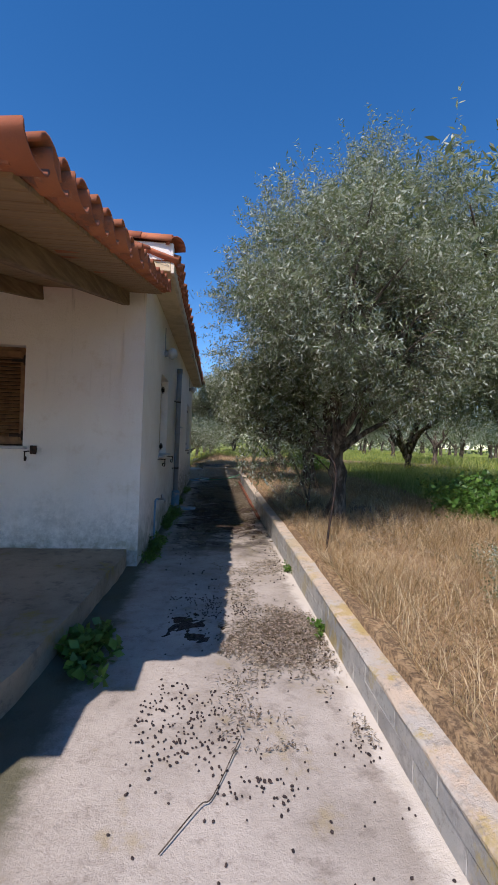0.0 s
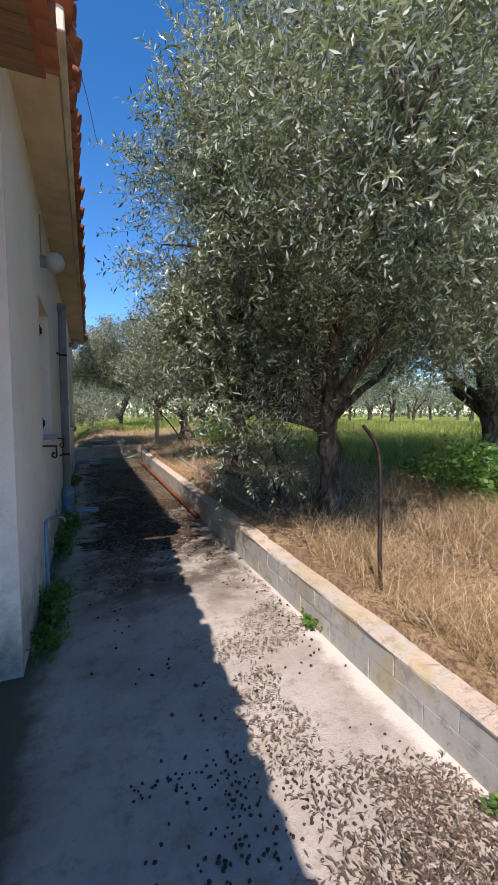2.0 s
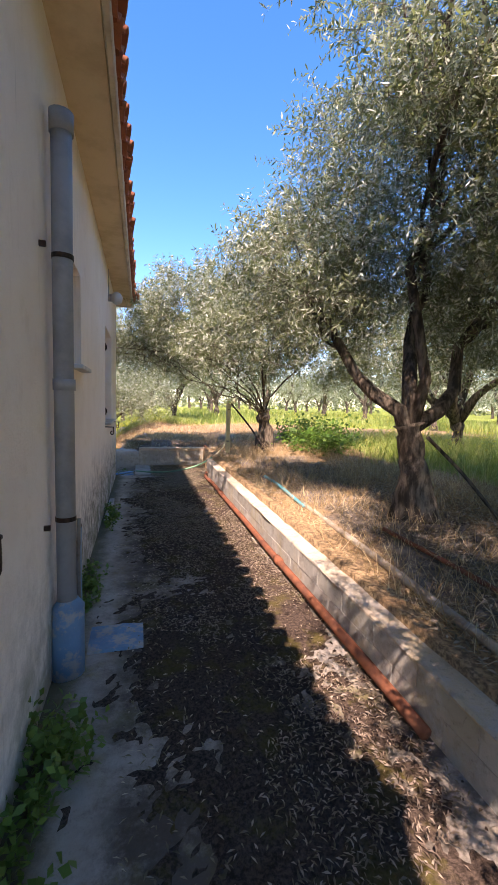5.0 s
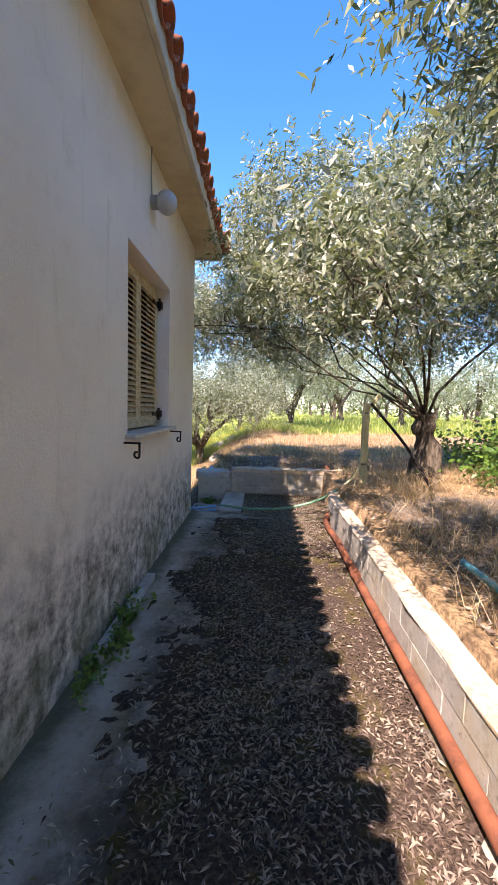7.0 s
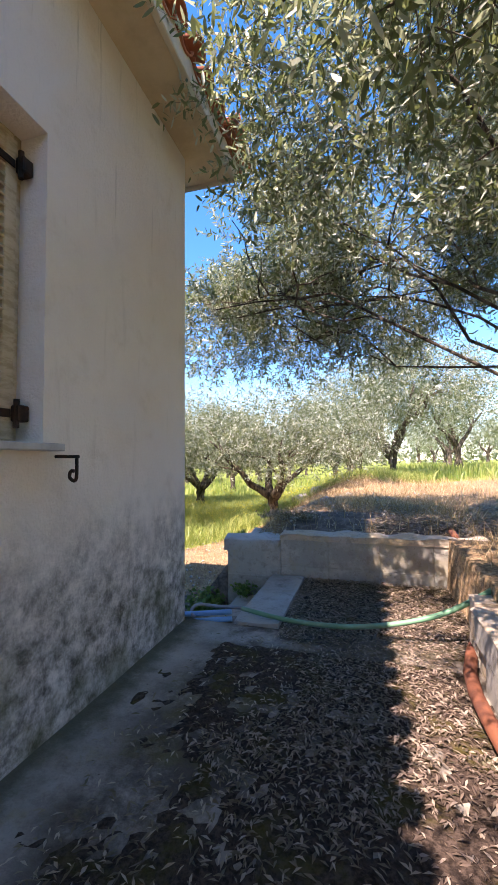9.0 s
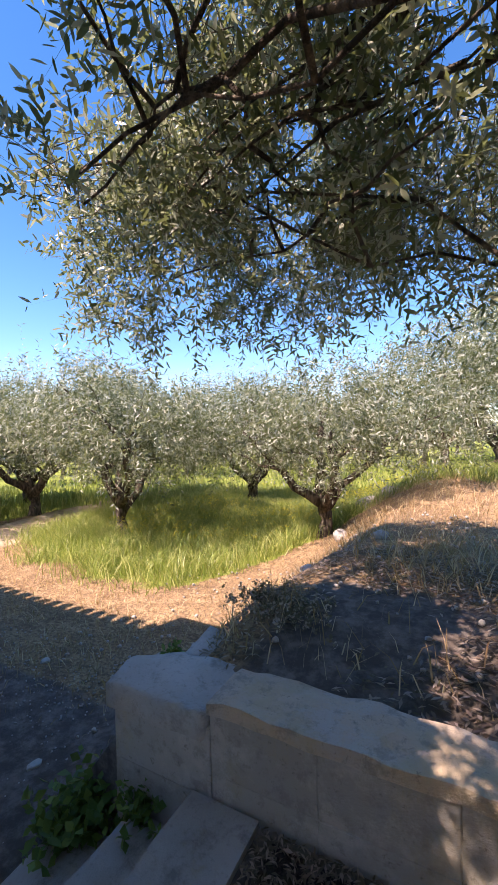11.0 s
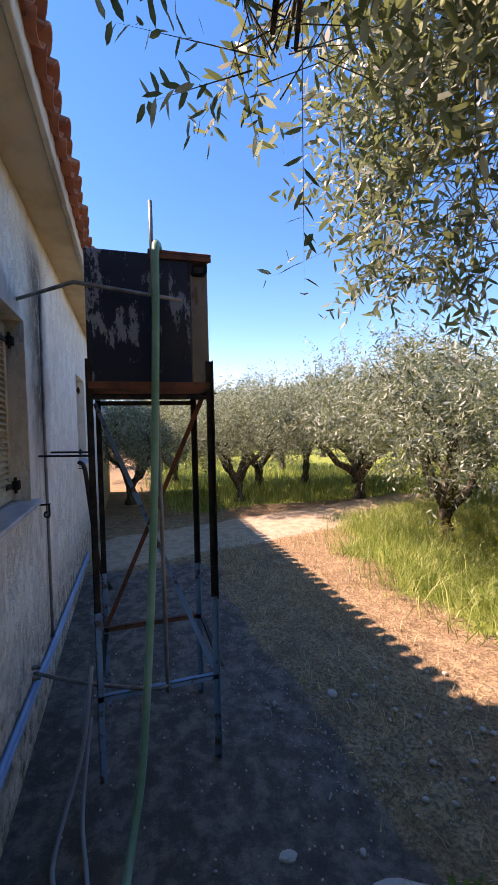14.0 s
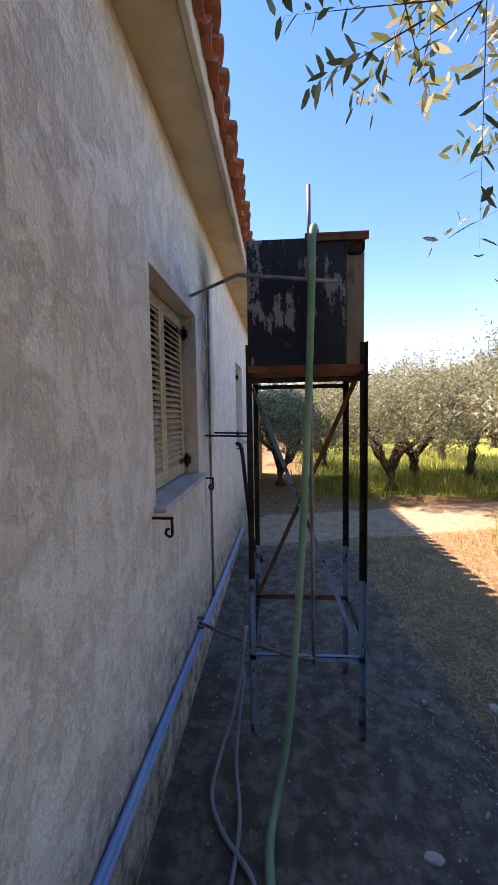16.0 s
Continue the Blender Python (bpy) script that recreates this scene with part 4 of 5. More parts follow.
TREE_A = place(olive_tree("large old olive tree beside the block wall", 11,
                          [(0.1, 0.3, 3.7, 1.7, 1.7, 1.9), (-1.05, 0.1, 2.9, 0.9, 1.3, 1.3), (-0.75, 0.2, 1.75, 0.7, 0.7, 0.75), (1.9, 0.8, 3.3, 1.5, 1.5, 1.7), (-0.3, -1.45, 3.0, 1.3, 0.9, 1.1), (0.5, -1.0, 2.6, 1.1, 0.8, 1.1), (1.0, 0.5, 4.8, 1.5, 1.3, 1.2), (3.1, 0.6, 3.1, 1.3, 1.4, 1.5), (-1.2, -0.05, 1.5, 0.4, 0.4, 0.7), (-1.1, 0.2, 1.3, 0.42, 0.4, 0.65), (-0.85, 0.1, 1.9, 0.5, 0.5, 0.6), (-1.25, 0.05, 1.8, 0.4, 0.4, 0.6), (-1.0, -0.15, 1.25, 0.55, 0.4, 0.85), (-0.9, -0.1, 2.0, 0.6, 0.4, 0.6)],
                          [(0.05, 0.02, 0.45)], (-0.03, 0.0, 1.15), 15000, 17, 0.068, 0.30, 0.16, 0.04, shoots=170), 2.74, 5.68)
TREE_B = place(olive_tree("old olive tree with forked dark trunk", 23,
                          [(0.2, 0.2, 3.4, 1.6, 1.5, 1.6), (-1.1, 0.9, 2.6, 0.8, 1.2, 0.9), (1.6, 0.3, 2.7, 1.2, 1.4, 1.1), (-0.5, -0.6, 4.2, 1.1, 1.0, 1.0)],
                          [(-0.02, 0.0, 0.4), (-0.06, 0.03, 0.8)], (-0.08, 0.05, 1.0), 7500, 17, 0.068, 0.30, 0.19, 0.06, shoots=110), 3.26, 9.54)
TREE_C = place(olive_tree("spreading olive tree overhanging the alley end", 37,
                          [(-1.7, 1.7, 2.85, 1.25, 1.3, 1.0), (-3.15, 2.15, 2.65, 0.85, 0.95, 0.95), (-3.9, 1.95, 2.5, 0.65, 0.7, 0.7), (-1.85, -3.45, 1.75, 0.5, 0.4, 0.26), (-1.5, -2.3, 2.3, 0.8, 0.9, 0.5), (-3.5, 0.8, 2.3, 0.26, 0.28, 0.26), (-3.2, 1.3, 2.6, 0.45, 0.45, 0.4), (0.0, 0.3, 3.2, 1.7, 1.7, 1.5), (-1.7, -0.9, 2.9, 1.1, 1.3, 0.85), (1.5, -0.3, 2.8, 1.3, 1.5, 1.2), (-2.7, 0.9, 3.0, 0.8, 0.8, 0.6), (0.6, -0.4, 4.2, 1.2, 1.2, 0.9)],
                          [(0.02, 0.03, 0.4), (-0.03, 0.02, 0.75)], (-0.05, 0.0, 1.0), 10500, 17, 0.070, 0.30, 0.2, 0.0, boughs=2, droop=0.42, limb_r=0.15, shoots=40, arch=0.42, fine=True), 3.3, 15.0)
MID_LOBES = [(-1.45, 0.2, 1.9, 1.25, 1.3, 0.85), (1.4, -0.1, 2.0, 1.25, 1.3, 0.9), (0.0, 0.8, 2.3, 1.5, 1.4, 0.9), (0.1, -1.0, 1.85, 1.4, 1.1, 0.8)]
MID = olive_tree("olive tree with low forked trunk in the grass", 51, MID_LOBES, [(0.04, 0, 0.3)], (0.0, 0.0, 0.62), 3300, 13, 0.09, 0.30, 0.14, -0.08, 3, twigs=False, limb_r=0.75, shoots=60)
place(MID, -1.1, 22.3, 20, 1.13)
copy_thing(MID, place(thing("spot"), -5.6, 21.3, 150, 1.1).matrix_basis)
copy_thing(MID, place(thing("spot"), -4.9, 26.4, 75, 1.2).matrix_basis)
copy_thing(MID, place(thing("spot"), 7.8, 7.6, 200, 1.75).matrix_basis)
copy_thing(MID, place(thing("spot"), 8.2, 14.5, 290, 1.3).matrix_basis)
copy_thing(MID, place(thing("spot"), 2.2, 27.5, 290, 1.35).matrix_basis)
copy_thing(MID, place(thing("spot"), -11.2, 18.6, 30, 1.0).matrix_basis)
copy_thing(MID, place(thing("spot"), -12.2, 15.4, 220, 0.95).matrix_basis)
for x, y, turn, size in ((-10.2, 22.2, 70, 1.15), (-9.4, 25.8, 130, 1.25), (-14.6, 20.4, 310, 1.2), (-16.2, 17.2, 15, 1.2), (-13.2, 24.0, 250, 1.25)):
    copy_thing(MID, place(thing("spot"), x, y, turn, size).matrix_basis)
FAR_LOBES = [(-1.0, 0.1, 2.2, 1.2, 1.3, 1.0), (1.0, -0.2, 2.2, 1.2, 1.2, 1.0), (0.0, 0.4, 2.8, 1.3, 1.3, 1.0)]
FARS = [olive_tree("distant grey-green olive tree in the grove", 60 + k, FAR_LOBES, [(0.05, 0, 0.4)], (0.0, 0.05, 0.9), 620, 9, 0.17, 0.4, 0.15, 0.02, 2, "distant olive grove", twigs=False) for k in range(2)]
spots = []
rg = random.Random(8)
for i in range(-9, 11):
    for j in range(-3, 10):
        x, y = i * 6.6 + rg.uniform(-1.2, 1.2), 3.0 + j * 6.4 + rg.uniform(-1.2, 1.2)
        if x < 13 and y < 29 and x > -9.5:
            continue
        if x < -6 and y < 20 and x > -15:
            continue
        if x < 0 and y < 13.5:
            continue
        if (x < -22 and abs(y - 16.5 + 0.17 * (x + 20)) < 2.5) or x < -46 or math.hypot(x, y - 10) > 62:
            continue
        spots.append((x, y))
for k, (x, y) in enumerate(spots):
    m = place(bpy.data.objects["spot"], x, y, rg.uniform(0, 360), rg.uniform(1.0, 1.4)).matrix_basis.copy()
    if k < 2:
        FARS[k].matrix_basis = m
    else:
        c = copy_thing(FARS[k % 2], m)
        sc = rg.uniform(0.9, 1.2)
        c.matrix_basis = m
for ob in [o for o in scene.objects if o.name.startswith("spot")]:
    bpy.data.objects.remove(ob)


def far_woods():
    """A low dark belt of trees far beyond the grove, inland."""
    r = np.random.default_rng(77)
    n = 5200
    a = r.uniform(-1.25, 2.75, n)
    d = r.uniform(66, 84, n)
    x, y = np.cos(a) * d, np.sin(a) * d + 8
    top = 3.6 + 1.6 * np.array([noise.noise(Vector((t * 9.0, 0.0, 1.0))) for t in a])
    z = 0.2 + r.uniform(0, 1, n) ** 0.8 * top
    p = np.stack([x, y, z], 1)
    w = r.normal(size=(n, 3)) + np.array([0, 0, 0.5])
    v, f, _ = leaf_cloud(p, w, r.uniform(0.6, 1.4, n), 7, 0.75, 78)
    q = v.reshape(-1, 4, 3)
    mid = (q[:, 0] + q[:, 2]) / 2
    for k in (1, 3):
        q[:, k] = mid + (q[:, k] - mid) * 2.2
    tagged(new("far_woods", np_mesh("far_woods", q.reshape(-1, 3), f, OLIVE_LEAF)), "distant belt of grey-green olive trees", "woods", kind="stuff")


far_woods()


# ---- pipes, lamps and other fixtures ----
def tube_thing(name, pts, r, mat, label, cat, seg=8, n=5, group=""):
    bm = tube(bmesh.new(), spline(pts, n) if len(pts) > 2 else pts, r, seg)
    return tagged(part(name, bm, mat, smooth=True), label, cat, group)


def build_downpipe():
    d = thing("downpipe", (0.075, 8.36, 0), "grey plastic downpipe in a blue painted cement foot", "downpipe")
    part("pipe", tube(bmesh.new(), [(0.075, 8.36, 0.3), (0.072, 8.36, 2.2), (0.075, 8.36, 2.98)], 0.052, 16), PIPE_GREY, d, smooth=True)
    part("collar", tube(bmesh.new(), [(0.075, 8.36, 2.92), (0.075, 8.36, 3.02)], 0.06, 16), PIPE_GREY, d, smooth=True)
    part("collar", tube(bmesh.new(), [(0.074, 8.36, 1.62), (0.074, 8.36, 1.68)], 0.058, 16), PIPE_GREY, d, smooth=True)
    bm = tube(bmesh.new(), [(0.08, 8.36, -0.03), (0.08, 8.36, 0.32), (0.08, 8.36, 0.40), (0.078, 8.36, 0.44)], [0.095, 0.09, 0.085, 0.055], 14)
    part("foot", roughen(bm, 7, 0.015), BLUE_BOOT, d, "chipped blue cement foot", smooth=True)
    for z in (0.9, 2.3):
        bm = tube(bmesh.new(), [(0.074, 8.36, z), (0.074, 8.36, z + 0.025)], 0.055, 16)
        box(bm, (-0.01, 8.17, z), (0.03, 8.19, z + 0.025))
        part("strap", bm, IRON, d)
    bm = slab_edge(bmesh.new(), 0.16, 0.50, 8.50, 8.78, -0.02, 0.022, 0.06, 0.01, 9)
    tagged(part("drain_cover", bm, BLUE_BOOT), "blue painted cement slab by the downpipe", "slab")


build_downpipe()


def build_tap():
    t = thing("garden_tap", (0.05, 5.56, 0), "old tap on a bent blue-grey standpipe against the wall", "tap")
    part("standpipe", tube(bmesh.new(), spline([(0.05, 5.56, -0.02), (0.045, 5.56, 0.3), (0.045, 5.57, 0.58), (0.05, 5.6, 0.64), (0.09, 5.62, 0.65)], 6), 0.014, 8), BLUE_IRON, t, smooth=True)
    bm = tube(bmesh.new(), spline([(0.08, 5.62, 0.65), (0.14, 5.63, 0.65), (0.17, 5.635, 0.635), (0.178, 5.635, 0.60)], 5), [0.016, *([0.014] * 14), 0.017], 8)
    part("spout", bm, GALV, t, smooth=True)
    bm = tube(bmesh.new(), [(0.125, 5.63, 0.66), (0.125, 5.63, 0.70)], 0.008, 6)
    box(bm, (0.115, 5.59, 0.70), (0.135, 5.67, 0.712), 0.004)
    part("handle", bm, GALV, t)
    for k, y in enumerate((9.02, 9.08)):
        tube_thing("thin_pipe", [(0.05, y, -0.02), (0.045, y, 0.4), (0.05, y, 0.72 - 0.06 * k)], 0.014, BLUE_IRON if k else GALV, "thin metal pipe rising from the ground by the wall", "pipe")


build_tap()


def build_lamp(y, z):
    l = thing("wall_lamp", (0.0, y, z), "round frosted glass lamp on the house wall", "lamp", "wall lamps")
    bm = tube(bmesh.new(), [(0.0, y, z), (0.05, y, z)], 0.055, 14)
    part("base", bm, PIPE_GREY, l)
    bm = bmesh.new()
    bmesh.ops.create_uvsphere(bm, u_segments=20, v_segments=12, radius=0.095, matrix=Matrix.Translation((0.125, y, z)) @ Matrix.Diagonal((0.9, 1, 1, 1)))
    part("globe", bm, LAMP_GLASS, l, smooth=True)
    tube_thing("lamp_cable", [(0.012, y - 0.05, z + 0.4), (0.012, y - 0.06, z + 0.2), (0.012, y - 0.03, z + 0.02)], 0.006, PIPE_GREY, "thin cable running down to the lamp", "cable", 5)


build_lamp(6.38, 2.93)
build_lamp(12.6, 3.10)

# rusted angle iron along the foot of the block wall
rail = thing("iron_pipe", (1.8, 10, 0), "red rusted iron pipe lying along the block wall", "pipe")
pts = [(wall_x(y) - 0.05, y, 0.055 + 0.006 * math.sin(y * 3)) for y in (7.45, 8.6, 9.8, 11.0, 12.2, 13.4, 14.3)] + [(2.10, 15.2, 0.10), (2.12, 16.0, 0.36), (2.13, 16.5, 0.43)]
part("pipe", tube(bmesh.new(), spline(pts, 4), 0.034, 10), RUST, rail, smooth=True)
for y in (9.6, 12.6):
    part("joint", tube(bmesh.new(), [(wall_x(y) - 0.05, y - 0.05, 0.055), (wall_x(y) - 0.05, y + 0.05, 0.055)], 0.042, 10), RUST, rail, smooth=True)

# post with hose at the alley end
POST_HOSE = two_tone("cream_hose", (0.60, 0.56, 0.36), (0.50, 0.47, 0.30), 4, 0.45, bump=0.05)
bm = roughen(box(bmesh.new(), (0.03, 11.3, -0.01), (0.10, 12.45, 0.05), 0.006), 4, 0.012)
tagged(part("plank", bm, two_tone("grey_board", (0.42, 0.42, 0.40), (0.30, 0.29, 0.27), 5, 0.9)), "weathered pale plank lying at the wall foot", "plank")
post = thing("hose_post", (2.36, 14.78, 0.3), "cream painted wooden post holding up a hose", "post")
part("stake", roughen(box(bmesh.new(), (2.325, 14.755, 0.1), (2.42, 14.80, 1.56), 0.006), 5, 0.008), POST, post)
part("prop", roughen(box(bmesh.new(), (-0.03, -0.02, 0), (0.03, 0.02, 0.28), 0.005, m=Matrix.Translation((2.38, 14.78, 1.48)) @ Euler((0, 0.75, 0.3)).to_matrix().to_4x4()), 6, 0.006), POST, post)
for z in (0.72, 1.42):
    part("wire", tube(bmesh.new(), [(2.36, 14.778, z), (2.36, 14.778, z + 0.02)], 0.046, 10), GALV, post)
tube_thing("garden_hose", [(2.44, 14.76, 1.62), (2.38, 14.72, 1.66), (2.325, 14.70, 1.60), (2.315, 14.70, 1.2), (2.31, 14.69, 0.85), (2.24, 14.66, 0.6), (2.05, 14.62, 0.42)], 0.017, POST_HOSE, "pale cream hose running down the post", "hose")
tube_thing("garden_hose", [(2.05, 14.62, 0.42), (1.7, 14.60, 0.22), (1.25, 14.62, 0.10), (0.8, 14.70, 0.06), (0.4, 14.80, 0.075)], 0.017, GREEN_HOSE, "pale green garden hose draped from the post", "hose")
tube_thing("garden_hose", [(0.42, 14.81, 0.075), (0.2, 14.83, 0.06), (0.06, 14.78, 0.08), (0.03, 14.72, 0.05), (0.08, 14.66, 0.03)], 0.013, PIPE_GREY, "pale hose end lying at the house corner", "hose")
tube_thing("dark_pole", [(2.42, 14.74, 1.56), (2.85, 14.5, 1.0), (3.15, 14.25, 0.42)], 0.02, IRON, "dark pole leaning on the post", "pole")
tube_thing("plastic_tube", [(2.17, 4.10, 0.25), (2.22, 4.2, 0.55), (2.30, 4.3, 0.95), (2.33, 4.38, 1.25), (2.25, 4.45, 1.42)], 0.014, IRON, "bent black plastic irrigation tube standing in dry grass", "tube")
for a, b in (((2.55, 6.3, 0.3), (2.25, 6.7, 1.25)), ((2.4, 6.1, 0.3), (2.55, 6.6, 1.15)), ((3.3, 9.2, 0.35), (4.1, 8.6, 0.4)), ((3.25, 9.4, 1.3), (4.05, 9.2, 0.45))):
    tube_thing("prop_stick", [a, tuple((p + q) / 2 + 0.03 for p, q in zip(a, b)), b], 0.018, BARK, "dark wooden prop stick under the olive branches", "stick", 6, group="prop sticks")
tube_thing("plastic_pipe", [(2.20, 5.9, 0.36), (2.22, 7.2, 0.37), (2.27, 8.6, 0.40), (2.34, 10.4, 0.42)], 0.03, two_tone("weathered_pipe", (0.42, 0.37, 0.30), (0.28, 0.22, 0.16), 8, 0.8), "weathered pale pipe lying on the soil by the wall", "pipe")
tube_thing("plastic_pipe", [(2.6, 6.9, 0.40), (2.72, 8.0, 0.42), (2.68, 9.2, 0.45)], 0.02, RUST, "thin rusty pipe lying in the dry grass", "pipe")
tube_thing("red_hose", [(2.07, 1.95, 0.22), (2.075, 2.6, 0.24), (2.07, 3.4, 0.25), (2.09, 4.3, 0.28), (2.12, 5.2, 0.29)], 0.016, two_tone("red_plastic", (0.40, 0.10, 0.08), (0.28, 0.07, 0.06), 5, 0.5), "faded red hose behind the wall coping", "hose")
tube_thing("blue_net", [(2.30, 10.2, 0.42), (2.32, 10.7, 0.44), (2.36, 11.3, 0.45), (2.35, 11.9, 0.46)], 0.022, two_tone("teal_plastic", (0.06, 0.30, 0.36), (0.10, 0.36, 0.44), 5, 0.5), "teal plastic rope lying along the wall", "rope")
tube_thing("twig", [(0.72, 1.12, 0.02), (0.86, 1.3, 0.03), (0.92, 1.36, 0.02), (1.05, 1.66, 0.035)], 0.0028, BARK, "thin dry twig lying on the concrete", "twig", 5)
tube_thing("overhead_cable", [(-0.2, 4.5, 3.72), (0.15, 4.42, 3.62), (0.36, 4.6, 3.5), (0.5, 5.4, 3.52)], 0.0022, PIPE_GREY, "thin white cable strung from the roof corner", "cable", 5)
hook = thing("wall_hook", (-1.22, 4.53, 1.33), "small black iron catch on the front wall", "hook")
bm = tube(bmesh.new(), [(-1.2, 4.56, 1.36), (-1.2, 4.46, 1.36)], 0.008, 6)
box(bm, (-1.235, 4.45, 1.30), (-1.165, 4.47, 1.40), 0.004)
part("catch", bm, IRON, hook)


# ---- water tank on its stand ----
def angle_bar(name, a, b, w, mat, parent, flip=1):
    """An L-shaped steel section from a to b."""
    a, b = Vector(a), Vector(b)
    d = (b - a).normalized()
    s = d.cross(Vector((1, 0, 0)))
    s = s.normalized() if s.length > 0.05 else Vector((0, 1, 0))
    t = d.cross(s).normalized() * flip
    bm = bmesh.new()
    th = 0.005
    for u, v in ((s, t), (t, s)):
        vs = [bm.verts.new(p + u * i + v * j) for p in (a, b) for i, j in ((0, 0), (w, 0), (w, th), (0, th))]
        for f in ((0, 1, 2, 3), (7, 6, 5, 4), (0, 4, 5, 1), (1, 5, 6, 2), (2, 6, 7, 3), (3, 7, 4, 0)):
            bm.faces.new([vs[i] for i in f])
    return part(name, bm, mat, parent)


def build_tank():
    st = thing("tank_stand", (-2.2, 15.55, -0.57), "tall steel angle stand with cross braces, blue paint worn", "stand")
    x0, x1, y0, y1, g = -2.60, -1.87, 15.16, 15.955, -0.585
    for x, y, fl in ((x1, y0, 1), (x1, y1, -1), (x0, y0, 1), (x0, y1, -1)):
        leg = angle_bar("leg", (x, y, g), (x, y, 0.55), 0.04 * fl, BLUE_IRON, st)
        angle_bar("leg", (x, y, 0.55), (x, y, 2.16), 0.04 * fl, IRON, st)
    for a, b, m in (((x1, y0, 0.0), (x1, y1, 0.0), BLUE_IRON), ((x0, y0, 0.10), (x0, y1, 0.10), RUST), ((x0, y0, 0.05), (x1, y0, 0.05), IRON), ((x0, y1, 0.05), (x1, y1, 0.05), IRON),
                    ((x1 + 0.004, y0, 1.94), (x1 + 0.004, y1, 1.94), IRON), ((x0, y0, 1.94), (x0, y1, 1.94), IRON), ((x0, y0 + 0.004, 1.945), (x1, y0 + 0.004, 1.945), IRON), ((x0, y1, 1.945), (x1, y1, 1.945), IRON)):
        angle_bar("rail", a, b, 0.035, m, st)
    angle_bar("brace", (x0 + 0.01, y0 + 0.01, 1.93), (x1 - 0.02, y1 - 0.02, 0.05), 0.032, BLUE_IRON, st)
    angle_bar("brace", (x1 - 0.03, y1 - 0.04, 1.93), (x0 + 0.03, y0 + 0.04, 0.12), 0.032, RUST, st)
    tk = thing("water_tank", (-2.23, 15.56, 1.98), "black steel water tank with flaking paint and rusty rim", "water tank")
    bm = box(bmesh.new(), (x0 + 0.015, y0 + 0.015, 1.978), (x1 - 0.006, y1 - 0.13, 2.84), 0.006)
    part("shell", bm, TANK, tk)
    bm = box(bmesh.new(), (x0 + 0.015, y1 - 0.129, 1.978), (x1 - 0.008, y1 - 0.012, 2.83), 0.006)
    part("side_sheet", bm, TANK_SIDE, tk, "bare rusted tank sheet")
    bm = box(bmesh.new(), (x0 + 0.02, y0 + 0.40, 2.842), (x1 + 0.012, y1 + 0.012, 2.862), 0.003)
    box(bm, (x1 - 0.004, y0 + 0.40, 2.81), (x1 + 0.012, y1 + 0.012, 2.8415), 0.003)
    part("lid", bm, RUST, tk, "rusted sheet lid")
    part("handle", tube(bmesh.new(), spline([(-2.1, 15.70, 2.86), (-2.1, 15.71, 2.90), (-2.1, 15.76, 2.905), (-2.1, 15.82, 2.90), (-2.1, 15.83, 2.86)], 4), 0.006, 6), IRON, tk)
    bm = roughen(box(bmesh.new(), (x1 - 0.005, y1 - 0.13, 2.72), (x1 + 0.003, y1 - 0.02, 2.80), 0.02), 14, 0.012)
    part("rust_hole", bm, IRON, tk, "rusted-through hole")
    bm = box(bmesh.new(), (x0 + 0.015, y0 + 0.014, 1.972), (x1 + 0.002, y1 - 0.012, 2.02), 0.004)
    part("bottom_rim", bm, RUST, tk)
    tube_thing("standpipe", [(x1 + 0.05, 15.60, -0.02), (x1 + 0.05, 15.59, 1.6), (x1 + 0.05, 15.58, 3.14)], 0.013, GALV, "thin galvanised pipe standing before the tank", "pipe")
    tube_thing("galvanised_pipe", [(-2.45, 14.665, 2.66), (x1 + 0.06, 15.12, 2.60), (x1 + 0.075, 15.76, 2.53)], 0.013, GALV, "galvanised water pipe from wall to tank", "pipe", n=1)
    tube_thing("galvanised_pipe", [(-2.35, 14.70, -0.03), (-2.1, 15.05, -0.02), (x1 + 0.05, 15.5, 0.02), (x1 + 0.05, 15.6, 0.03)], 0.013, GALV, "galvanised water pipe low behind the stand", "pipe")
    tube_thing("green_hose", [(-1.96, 15.66, 2.80), (-1.85, 15.62, 2.885), (-1.77, 15.60, 2.80), (-1.76, 15.59, 2.4), (-1.72, 15.55, 1.4), (-1.62, 15.49, 0.5), (-1.48, 15.42, -0.2), (-1.3, 15.35, -0.48), (-1.05, 15.31, -0.54), (-0.7, 15.34, -0.55)], 0.024, GREEN_HOSE, "thick green hose hanging from the tank", "hose", 10)
    tube_thing("pale_hose", [(-1.80, 15.14, 0.25), (-1.72, 15.08, -0.2), (-1.55, 14.98, -0.48), (-1.35, 14.96, -0.55), (-1.15, 15.05, -0.56), (-0.95, 15.22, -0.56), (-0.75, 15.3, -0.555)], 0.013, PIPE_GREY, "pale grey hose looped by the wall", "hose")
    tube_thing("pale_hose", [(-1.84, 15.12, -0.1), (-1.6, 15.08, -0.5), (-1.2, 15.14, -0.56), (-0.8, 15.12, -0.555)], 0.012, PIPE_GREY, "pale grey hose lying on dark soil", "hose")


build_tank()


